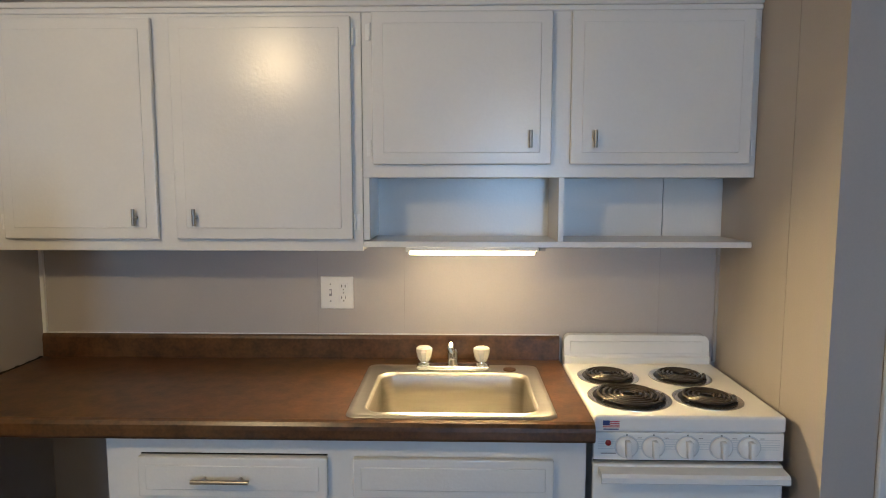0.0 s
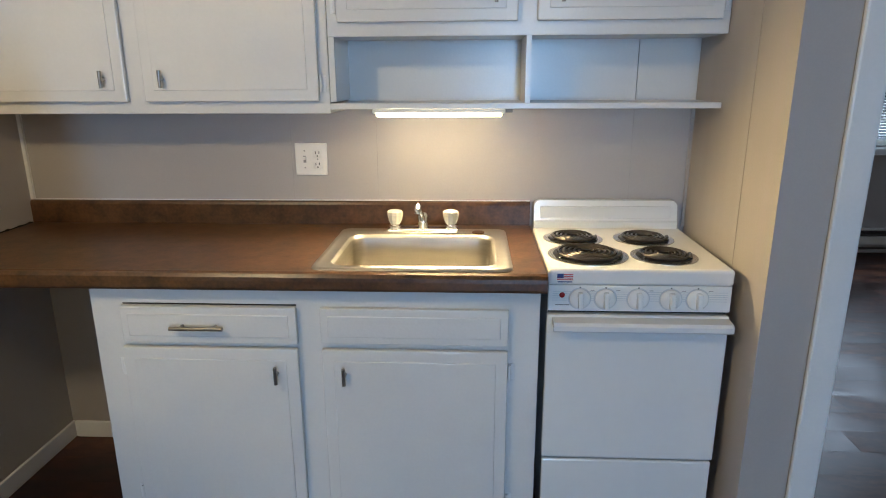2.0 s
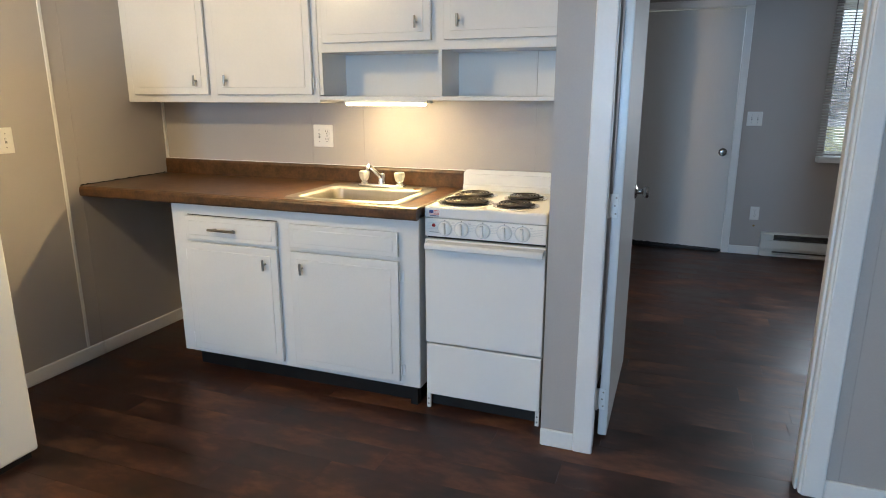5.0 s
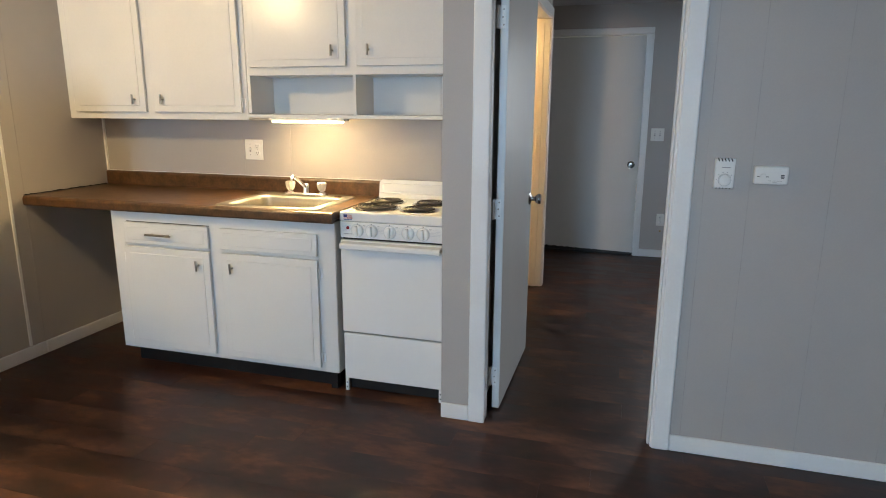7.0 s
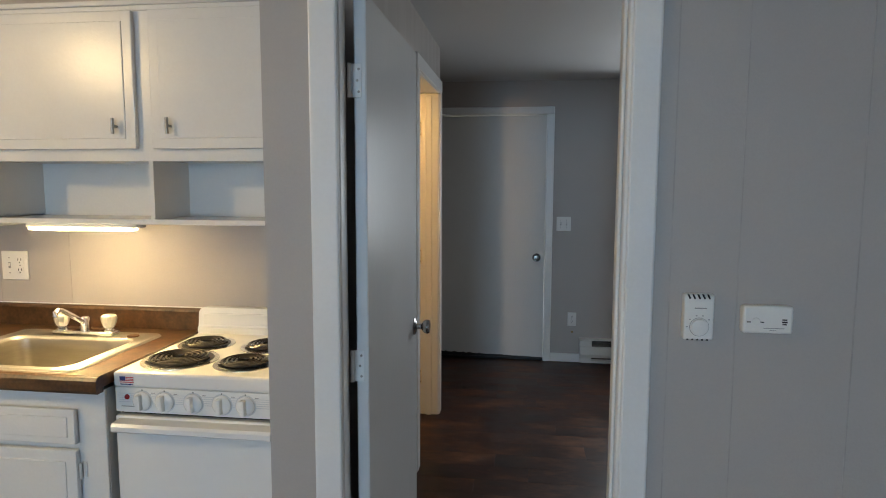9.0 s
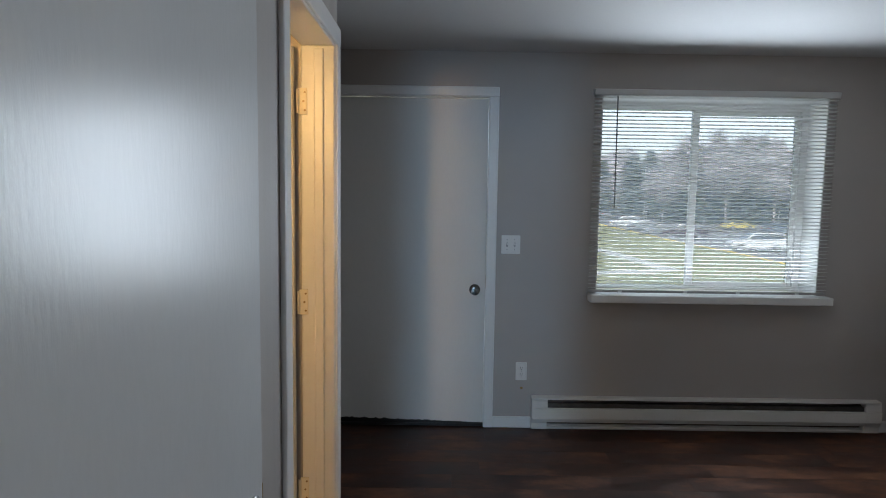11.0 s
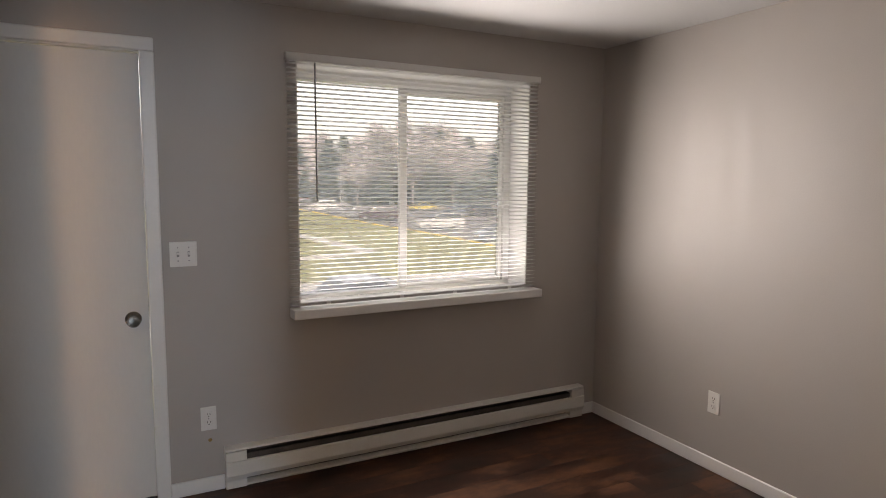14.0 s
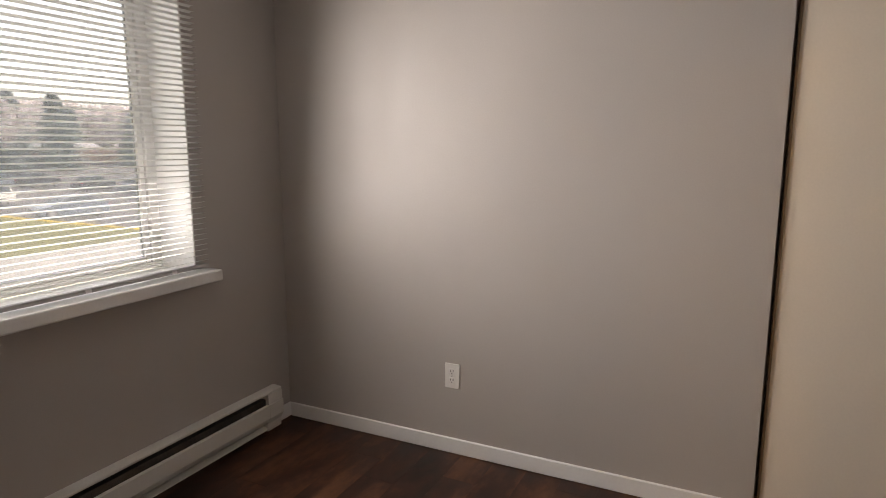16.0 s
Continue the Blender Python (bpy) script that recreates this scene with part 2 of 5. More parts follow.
def turned(bm, base, axis, profile, seg=24):
    """A turned body: profile of (distance along the axis, radius)."""
    q = Vector(axis).to_track_quat("Z", "Y").to_matrix()
    rings = []
    for d, r in profile:
        rings.append([bm.verts.new(Vector(base) + q @ Vector((r * math.cos(2 * math.pi * k / seg), r * math.sin(2 * math.pi * k / seg), d))) for k in range(seg)])
    for a, b in zip(rings, rings[1:]):
        for k in range(seg):
            bm.faces.new((a[k], a[(k + 1) % seg], b[(k + 1) % seg], b[k]))
    bm.faces.new(rings[0][::-1])
    bm.faces.new(rings[-1])
    return bm


def tube(bm, pts, r, seg=10):
    """A round bar along points."""
    pts = [Vector(p) for p in pts]
    rings, up = [], Vector((0.13, 0.21, 0.97))
    for i, p in enumerate(pts):
        d = (pts[min(i + 1, len(pts) - 1)] - pts[max(i - 1, 0)]).normalized()
        u = d.cross(up).normalized()
        w = d.cross(u)
        rings.append([bm.verts.new(p + r * (u * math.cos(2 * math.pi * k / seg) + w * math.sin(2 * math.pi * k / seg))) for k in range(seg)])
    for a, b in zip(rings, rings[1:]):
        for k in range(seg):
            bm.faces.new((a[k], a[(k + 1) % seg], b[(k + 1) % seg], b[k]))
    bm.faces.new(rings[0][::-1])
    bm.faces.new(rings[-1])
    return bm


def profile_x(bm, x0, x1, pts):
    """A bar along x with the section pts of (y, z)."""
    a = [bm.verts.new((x0, y, z)) for y, z in pts]
    b = [bm.verts.new((x1, y, z)) for y, z in pts]
    k = len(pts)
    for i in range(k):
        bm.faces.new((a[i], a[(i + 1) % k], b[(i + 1) % k], b[i]))
    bm.faces.new(a[::-1])
    bm.faces.new(b)
    return bm


def thing(name, at=(0, 0, 0), label="", category="", group="", kind=""):
    e = new(name)
    e.empty_display_size = 0.1
    e.location = at
    return tagged(e, label, category, group, kind)


def part(name, bm, mat, parent=None, label="", smooth=False, category="", kind="", group=""):
    bmesh.ops.recalc_face_normals(bm, faces=bm.faces)
    me = bpy.data.meshes.new(name)
    bm.to_mesh(me)
    bm.free()
    me.materials.append(mat)
    if smooth:
        for p in me.polygons:
            p.use_smooth = True
        me.set_sharp_from_angle(angle=radians(40))
        for p in me.polygons:
            p.use_smooth = p.area < 0.002
    ob = new(name, me)
    if parent is not None:
        ob.parent = parent
        if parent.type == "EMPTY":
            ob.matrix_parent_inverse = Matrix.Translation(parent.location).inverted()
    return tagged(ob, label, category, group, kind)


def wall(name, boxes, label, mat=None, parent=None):
    bm = mesh()
    for b in boxes:
        box(bm, *b)
    return part(name, bm, mat or WALL, parent, label, category="wall", kind="structure")


# ---- structure ----
H = 2.295
TOP = H + 0.02
XW, YN, YD, XE, YF = -1.23, 2.645, 1.985, 4.565, 5.60

wall("wall_west", [(XW - 0.12, XW, -5.32, YN + 0.11, 0, TOP)], "greige painted panel wall beside the refrigerator")
wall("wall_north", [(XW, 1.147, YN, YN + 0.11, 0, TOP)], "greige painted panel wall behind the kitchen counter")
wall("wall_stub", [(1.147, 1.285, YD, YN + 0.11, 0, TOP), (1.285, 1.322, YD, 2.09, 0, TOP)], "greige painted end of the partition beside the stove")
wall("wall_divider", [(2.072, 3.72, YD, 2.09, 0, TOP), (3.72, XE + 0.12, YD, 2.09, 0, TOP), (1.322, 2.072, YD, 2.09, 1.985, TOP)], "greige painted partition with the doorway and thermostat")
wall("wall_bathroom", [(1.17, 1.285, YN + 0.11, 3.505, 0, TOP), (1.17, 1.285, 3.505, 4.27, 2.03, TOP), (1.17, 1.285, 4.27, 4.345, 0, TOP)], "greige painted wall with the bathroom doorway")
wall("wall_bathroom_north", [(-0.6, 1.17, 4.262, 4.345, 0, TOP)], "painted wall between bathroom and entry")
wall("wall_bathroom_west", [(-0.7, -0.6, YN + 0.11, 4.345, 0, TOP)], "cream painted bathroom wall", CREAM)
wall("wall_entry", [(0.93, 1.05, 4.345, YF, 0, TOP)], "greige painted wall beside the entry door")
WX0, WX1, WZ0, WZ1 = 2.66, 4.02, 0.857, 2.05
wall("wall_exterior", [(0.93, 1.062, YF, 5.86, 0, TOP), (1.062, 2.0, YF, 5.86, 2.035, TOP), (2.0, WX0, YF, 5.86, 0, TOP), (WX0, WX1, YF, 5.86, 0, WZ0 - 0.03), (WX0, WX1, YF, 5.86, WZ1, TOP), (WX1, XE + 0.12, YF, 5.86, 0, TOP)], "greige painted outer wall with entry door and window")
wall("wall_east", [(XE, XE + 0.12, 3.467, YF, 0, TOP), (XE, XE + 0.12, 2.09, 2.2, 0, TOP), (XE + 0.10, XE + 0.12, 2.2, 3.467, 0, TOP)], "greige painted side wall of the living room")
wall("wall_kitchen_east", [(3.6, 3.72, -5.32, YD, 0, TOP)], "greige painted kitchen side wall")
SX0, SX1, YS = 0.73, 1.43, -5.2
wall("wall_south", [(XW, SX0, YS - 0.12, YS, 0, TOP), (SX1, 3.6, YS - 0.12, YS, 0, TOP), (SX0, SX1, YS - 0.12, YS, 0, 0.72), (SX0, SX1, YS - 0.12, YS, 2.12, TOP)], "greige painted end wall with a window")
bm = box(mesh(), XW - 0.12, XE + 0.14, -5.32, 5.86, H, H + 0.12)
part("ceiling", bm, CEIL, None, "pale matt painted ceiling", category="ceiling", kind="structure")
bm = mesh()
for b in ((XW - 0.12, 3.72, -5.32, YN + 0.11), (3.72, XE + 0.14, YD, YN + 0.11), (-0.70, XE + 0.14, YN + 0.11, 4.345), (0.93, XE + 0.14, 4.345, 5.86)):
    box(bm, *b, -0.15, -0.006)
floor = part("floor", bm, DARK, None, "dark wood-look vinyl plank floor", category="floor", kind="structure")


def baseboard(runs, label="white painted baseboard"):
    """Each run: x0, x1, y0, y1, face direction is its thin side."""
    for x0, x1, y0, y1 in runs:
        part("baseboard", box(mesh(), x0, x1, y0, y1, 0, 0.072, 0.004, 1), TRIM, None, label, category="baseboard", kind="structure")


baseboard([(XW, XW + 0.012, YS, 2.05), (XW, XW + 0.012, 2.053, YN), (XW + 0.012, -0.72, YN - 0.012, YN), (1.147, 1.276, YD - 0.012, YD),
           (2.130, 3.6, YD - 0.012, YD), (2.045, 2.283, YF - 0.012, YF), (4.45, XE, YF - 0.012, YF), (XE - 0.012, XE, 3.467, YF - 0.012),
           (1.285, 1.297, 2.09, 3.437)])


# ---- doorways ----
def casing(boxes, name="trim", label="white painted door casing"):
    bm = mesh()
    for b in boxes:
        box(bm, *b, 0.006, 2)
    return part(name, bm, TRIM, None, label, category="door casing", kind="structure", smooth=True)


casing([(1.276, 1.350, YD - 0.016, YD, 0, 1.96), (2.062, 2.130, YD - 0.016, YD, 0, 1.96), (1.276, 2.130, YD - 0.017, YD, 1.96, 2.035)])
casing([(1.322, 1.337, YD - 0.008, 2.098, 0, 1.967), (2.054, 2.072, YD - 0.008, 2.098, 0, 1.967), (1.322, 2.072, YD - 0.008, 2.098, 1.967, 1.985),
        (1.337, 1.347, 2.0, 2.045, 0, 1.955), (2.044, 2.054, 2.0, 2.045, 0, 1.955), (1.337, 2.054, 2.0, 2.045, 1.955, 1.967)], "trim", "white painted door jamb and stop")
casing([(1.285, 1.301, 3.437, 3.510, 0, 2.02), (1.285, 1.301, 4.262, 4.338, 0, 2.02), (1.285, 1.302, 3.437, 4.338, 2.02, 2.092)])
casing([(1.16, 1.292, 3.505, 3.520, 0, 2.012), (1.16, 1.292, 4.25, 4.268, 0, 2.012), (1.16, 1.292, 3.505, 4.268, 2.012, 2.03), (1.212, 1.25, 4.24, 4.25, 0, 2.0)],
       "trim", "white painted bathroom jamb lit warm")
casing([(1.985, 2.045, YF - 0.016, YF, 0, 2.030), (1.052, 1.076, YF - 0.016, YF, 0, 2.03), (1.052, 2.045, YF - 0.017, YF, 2.030, 2.087)], "trim", "white painted entry door casing")
casing([(1.062, 1.074, YF, 5.70, 0, 2.024), (1.988, 2.0, YF, 5.70, 0, 2.024), (1.062, 2.0, YF, 5.70, 2.024, 2.035)], "trim", "white painted entry door jamb")


def knob(parent, at, axis, mat, s=1.0):
    k = part("door_knob", turned(mesh(), at, axis, [(0, 0.034 * s), (0.004, 0.034 * s), (0.010, 0.024 * s), (0.013, 0.012 * s), (0.030, 0.011 * s), (0.036, 0.020 * s), (0.045, 0.027 * s), (0.056, 0.028 * s), (0.063, 0.024 * s), (0.064, 0.012 * s)]), mat, parent, "round metal door knob", smooth=True)
    return k


def hinge(parent, x, y, z, mat=None, h=0.09):
    bm = rod(mesh(), (x, y, z - h / 2), (x, y, z + h / 2), 0.006, seg=10)
    return part("hinge", bm, mat or TRIM, parent, "paint-covered butt hinge", smooth=True)


# kitchen door, standing open into the living room
d = thing("door_1", (1.3720, 2.105, 0.01), "white painted flush door standing open into living room", "door", kind="structure")
part("slab", box(mesh(), 1.3540, 1.3890, 2.112, 2.900, 0.012, 1.972, 0.003, 1), DOORP, d)
knob(d, (1.3890, 2.838, 0.90), (1, 0, 0), KNOBM)
knob(d, (1.3540, 2.838, 0.90), (-1, 0, 0), KNOBM, 0.9)
for z in (0.17, 0.95, 1.74):
    hinge(d, 1.3440, 2.103, z)
    part("hinge_leaf", box(mesh(), 1.3480, 1.3760, 2.1095, 2.1115, z - 0.045, z + 0.045, 0.0008, 1), TRIM, d, "paint-covered hinge leaf")
    for dz in (-0.030, 0.0, 0.030):
        part("screw", turned(mesh(), (1.364 + 0.004 * (dz != 0), 2.1095, z + dz), (0, -1, 0), [(0, 0.0038), (0.001, 0.0032)], 10), NICKEL, d)
part("latch_plate", box(mesh(), 1.3650, 1.3890, 2.900, 2.9015, 0.87, 0.93), BRASS, d)

# entry door, closed
d = thing("door_2", (1.53, 5.62, 0.01), "white painted flush entry door, closed, chipped at bottom", "door", kind="structure")
part("slab", box(mesh(), 1.077, 1.985, 5.612, 5.655, 0.022, 2.020, 0.003, 1), ENTRYP, d)
knob(d, (1.920, 5.612, 0.865), (0, -1, 0), AGEDKNOB)
for z in (0.22, 1.02, 1.82):
    hinge(d, 1.0765, 5.606, z)
# black strip on the door's foot, drawn for the dark gap below ragged paint
bm = mesh()
rnd = random.Random(3)
low = [bm.verts.new((1.075 + 0.91 * k / 60, 5.6095, 0.001)) for k in range(61)]
high = [bm.verts.new((1.075 + 0.91 * k / 60, 5.6095, 0.050 - 0.026 * k / 60 + rnd.choice((0, 0, 0.003, 0.006, -0.002)) * (1.2 - k / 60))) for k in range(61)]
for k in range(60):
    bm.faces.new((low[k], low[k + 1], high[k + 1], high[k]))
ex = bmesh.ops.extrude_face_region(bm, geom=bm.faces[:])
bmesh.ops.translate(bm, vec=(0, 0.0022, 0), verts=[q for q in ex["geom"] if isinstance(q, bmesh.types.BMVert)])
part("door_foot_gap_strip", bm, BLACK, d, "ragged black strip drawn for the dark gap under chipped paint")
part("threshold", box(mesh(), 1.074, 1.988, 5.60, 5.86, 0.001, 0.018, 0.004, 1), BLACK, d, "worn dark metal threshold")
part("strike_mark", box(mesh(), 1.985, 1.988, 5.601, 5.64, 0.87, 0.95), BRASS, d)

# bathroom door, open against the bathroom's wall
d = thing("door_3", (1.15, 4.24, 0.01), "white painted bathroom door standing open, warm light put into its cream", "door", kind="structure")
# cream on the white door puts the lamp's warmth into its colour
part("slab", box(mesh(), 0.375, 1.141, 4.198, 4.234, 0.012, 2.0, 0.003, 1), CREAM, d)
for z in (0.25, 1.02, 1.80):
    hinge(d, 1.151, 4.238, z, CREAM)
    part("hinge_leaf", box(mesh(), 1.152, 1.186, 4.2445, 4.2495, z - 0.05, z + 0.05, 0.001, 1), CREAM, d, "painted hinge leaf")
    for dz in (-0.034, 0.0, 0.034):
        part("screw", turned(mesh(), (1.172 + 0.005 * (dz != 0), 4.2445, z + dz), (0, -1, 0), [(0, 0.0042), (0.0012, 0.0036)], 10), BRASS, d)
knob(d, (0.43, 4.195, 0.95), (0, -1, 0), NICKEL)

# ---- window of the living room ----
w = thing("window_1", (3.34, 5.80, WZ0), "white vinyl sliding window with two panes", "window", kind="structure")
bm = mesh()
for b in ((WX0, WX1, 5.79, 5.855, WZ1 - 0.055, WZ1), (WX0, WX1, 5.79, 5.855, WZ0, WZ0 + 0.022), (WX0, WX0 + 0.03, 5.79, 5.855, WZ0 + 0.022, WZ1 - 0.055), (WX1 - 0.05, WX1, 5.79, 5.855, WZ0 + 0.022, WZ1 - 0.055)):
    box(bm, *b, 0.004, 1)
part("window_frame", bm, VINYL, w)
bm = mesh()
for b in ((3.29, 3.335, 5.805, 5.835, WZ0 + 0.022, WZ1 - 0.055), (3.945, 3.97, 5.805, 5.835, WZ0 + 0.022, WZ1 - 0.055), (3.335, 3.945, 5.805, 5.835, WZ0 + 0.022, WZ0 + 0.048), (3.335, 3.945, 5.805, 5.835, WZ1 - 0.085, WZ1 - 0.055)):
    box(bm, *b, 0.003, 1)
part("sash", bm, VINYL, w)
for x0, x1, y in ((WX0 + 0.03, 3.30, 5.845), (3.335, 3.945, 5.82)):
    p = part("pane", box(mesh(), x0, x1, y - 0.0015, y + 0.0015, WZ0 + 0.022, WZ1 - 0.055), GLASS, w, "window pane tinted to dim the view, with added haze")
    # no shadow, so the added tint dims the view but not the daylight
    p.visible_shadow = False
part("window_sill", box(mesh(), 2.611, 4.072, 5.506, YF, 0.811, 0.859, 0.006, 2), TRIM, w, "thick white painted sill", smooth=True)
part("sill_board", box(mesh(), WX0, WX1, YF, 5.79, 0.827, 0.8565), TRIM, w)
# white painted reveal
bm = mesh()
for b in ((WX0, WX0 + 0.006, YF + 0.002, 5.79, WZ0, WZ1), (WX1 - 0.006, WX1, YF + 0.002, 5.79, WZ0, WZ1), (WX0 + 0.006, WX1 - 0.006, YF + 0.002, 5.79, WZ1 - 0.006, WZ1)):
    box(bm, *b)
part("reveal", bm, TRIM, w, "white painted window reveal")

# venetian blind hung in front of the opening
v = thing("venetian_blind", (3.336, 5.575, 2.08), "white mini blind lowered, slats open, before window", "blind")
part("head_rail", box(mesh(), 2.606, 4.065, 5.560, 5.598, 2.045, 2.082, 0.003, 1), SLAT, v)
BZ0, BZ1, NS = 0.895, 2.035, 53
for i in range(NS):
    z = BZ0 + (BZ1 - BZ0) * i / (NS - 1)
    if i == 0:
        bm = mesh()
        section = [(-0.013, -0.0012), (-0.0065, 0.0010), (0.0, 0.0018), (0.0065, 0.0010), (0.013, -0.0012), (0.013, -0.0004), (0.0065, 0.0018), (0.0, 0.0026), (-0.0065, 0.0018), (-0.013, -0.0004)]
        profile_x(bm, 2.612, 4.058, [(5.579 + 0.84 * a, 0.8 * b - a * 0.20) for a, b in section])
        first = part("slat", bm, SLAT, v)
        first.location.z = z
    else:
        o = new("slat", first.data)
        o.parent, o.matrix_parent_inverse = v, first.matrix_parent_inverse
        o.location.z = z
part("bottom_rail", box(mesh(), 2.612, 4.058, 5.567, 5.591, 0.866, 0.881, 0.003, 1), RAIL, v, "bottom rail with its backlit shade put into the grey")
for x in (2.80, 3.20, 3.52, 3.88):
    part("rail_clip", box(mesh(), x - 0.012, x + 0.012, 5.564, 5.568, 0.867, 0.880, 0.001, 1), SLAT, v, "pale plastic rail clip")
part("wand", rod(mesh(), (2.745, 5.556, 1.38), (2.741, 5.556, 2.04), 0.0042, seg=6), GREYPL, v, "dark tilt wand")

# kitchen window behind the walker
w = thing("window_2", (1.08, YS - 0.06, 0.72), "white vinyl window at far kitchen end", "window", kind="structure")
bm = mesh()
for b in ((SX0, SX1, YS - 0.08, YS - 0.02, 0.72, 0.77), (SX0, SX1, YS - 0.08, YS - 0.02, 2.07, 2.12), (SX0, SX0 + 0.05, YS - 0.08, YS - 0.02, 0.77, 2.07), (SX1 - 0.05, SX1, YS - 0.08, YS - 0.02, 0.77, 2.07), (1.05, 1.11, YS - 0.08, YS - 0.02, 0.77, 2.07)):
    box(bm, *b)
part("window_frame", bm, VINYL, w)

# ---- kitchen ----
YU = 2.412


def cabinet_door(parent, x0, x1, z0, z1, y, name="door", thick=0.018, rim=0.034):
    """A slab door with a raised flat field inside a bevelled rim."""
    y -= 0.004
    bm = box(mesh(), x0, x1, y - thick, y, z0, z1, 0.004, 2)
    bm2 = box(bm, x0 + rim, x1 - rim, y - thick - 0.0035, y - thick + 0.002, z0 + rim, z1 - rim, 0.003, 2)
    return part(name, bm2, CAB, parent, smooth=True)


def t_pull(parent, x, z, y):
    p = part("handle", tube(mesh(), [(x, y - 0.030, z - 0.026), (x, y - 0.030, z + 0.026)], 0.0055, 12), NICKEL, parent, "brushed nickel bar pull", smooth=True)
    part("post", rod(mesh(), (x, y, z), (x, y - 0.028, z), 0.005, seg=10), NICKEL, p, smooth=True)


def small_hinge(parent, x, z, y, side=1):
    bm = rod(mesh(), (x, y - 0.012, z - 0.024), (x, y - 0.012, z + 0.024), 0.0042, seg=8)
    box(bm, min(x, x + 0.014 * side), max(x, x + 0.014 * side), y - 0.0035, y - 0.001, z - 0.024, z + 0.024)
    part("hinge", bm, TRIM, parent, "paint-covered cabinet hinge", smooth=True)


u = thing("upper_cabinet", (-0.64, 2.53, 1.307), "white painted tall wall cabinet with two doors", "wall cabinet", "wall cabinets over the counter")
part("body", box(mesh(), XW + 0.001, -0.046, YU, YN - 0.001, 1.309, 2.043, 0.002, 1), CAB, u)
for x0, x1, hx, px in ((-1.165, -0.680, -1.171, -0.743), (-0.624, -0.075, -0.069, -0.557)):
    dd = cabinet_door(u, x0, x1, 1.347, 2.015, YU)
    t_pull(dd, px, 1.415, YU - 0.018)
    for z in (1.40, 1.955):
        small_hinge(dd, hx, z, YU, -1 if hx < -1 else 1)

u = thing("upper_cabinet", (0.55, 2.53, 1.32), "white painted short wall cabinet over an open shelf", "wall cabinet", "wall cabinets over the counter")
part("body", box(mesh(), -0.044, 1.146, YU, YN - 0.001, 1.536, 2.043, 0.002, 1), CAB, u)
for x0, x1, hx, px in ((-0.012, 0.528, -0.018, 0.463), (0.585, 1.120, 1.126, 0.655)):
    dd = cabinet_door(u, x0, x1, 1.576, 2.026, YU)
    t_pull(dd, px, 1.650, YU - 0.018)
    for z in (1.625, 1.97):
        small_hinge(dd, hx, z, YU, -1 if hx < 0 else 1)
part("side_panel", box(mesh(), -0.044, -0.026, YU + 0.002, YN - 0.008, 1.345, 1.536), CAB, u)
part("divider", box(mesh(), 0.556, 0.572, YU, YN - 0.008, 1.340, 1.536), CAB, u)
part("shelf", box(mesh(), -0.044, 1.145, YU - 0.008, YN - 0.008, 1.322, 1.340, 0.002, 1), CAB, u)
part("back_panel", box(mesh(), -0.044, 0.944, YN - 0.008, YN - 0.001, 1.32, 1.536), CAB, u)
part("back_panel", box(mesh(), 0.947, 1.146, YN - 0.008, YN - 0.001, 1.32, 1.536), CAB, u)
bm = box(mesh(), XW + 0.001, 1.146, YU - 0.014, YN - 0.001, 2.045, 2.062, 0.003, 1)
box(bm, XW + 0.001, 1.146, YU - 0.007, YU + 0.01, 2.028, 2.045, 0.003, 1)
part("cornice", bm, CAB, None, "white painted moulding along top of wall cabinets", category="moulding")

lt = thing("under_cabinet_lamp", (0.29, 2.425, 1.322), "slim lit lamp strip under the open shelf", "lamp")
part("housing", box(mesh(), 0.085, 0.497, 2.405, 2.447, 1.308, 1.322, 0.003, 1), PLASTIC, lt)
part("end_clip", box(mesh(), 0.499, 0.520, 2.412, 2.440, 1.310, 1.322, 0.002, 1), GREYINK, lt, "small grey mounting clip")
part("diffuser", box(mesh(), 0.097, 0.485, 2.403, 2.447, 1.2985, 1.309, 0.004, 3), TUBE, lt, "glowing warm diffuser", smooth=True)

# counter top: one slab round the sink's cut-out
SK = (-0.05, 0.512, 2.062, 2.535)
CT, CB = 0.905, 0.853
c = thing("countertop", (-0.3, 2.3, CB), "mottled brown laminate worktop with rolled edge", "worktop")
bm = mesh()
ox, oy = (XW + 0.001, 0.602), (2.075, YN - 0.02)
ix, iy = (SK[0] + 0.02, SK[1] - 0.02), (SK[2] + 0.02, SK[3] - 0.02)
ring = [[[bm.verts.new((xs[i], ys[j], z)) for i, j in ((0, 0), (1, 0), (1, 1), (0, 1))] for xs, ys in ((ox, oy), (ix, iy))] for z in (CT, CT - 0.035)]
for i in range(4):
    j = (i + 1) % 4
    bm.faces.new((ring[0][0][i], ring[0][0][j], ring[0][1][j], ring[0][1][i]))
    bm.faces.new((ring[1][0][i], ring[1][0][j], ring[1][1][j], ring[1][1][i]))
    bm.faces.new((ring[0][0][i], ring[0][0][j], ring[1][0][j], ring[1][0][i]))
    bm.faces.new((ring[0][1][i], ring[0][1][j], ring[1][1][j], ring[1][1][i]))
part("slab", bm, LAMINATE, c)
bm = mesh()
edge = [(2.075, CT), (2.052, CT), (2.042, CT - 0.004), (2.036, CT - 0.013), (2.035, CT - 0.024), (2.035, CB + 0.008), (2.040, CB), (2.066, CB), (2.066, CT - 0.035), (2.075, CT - 0.035)]
profile_x(bm, XW + 0.001, 0.602, edge)
part("front_edge", bm, LAMINATE, c)
bm = mesh()
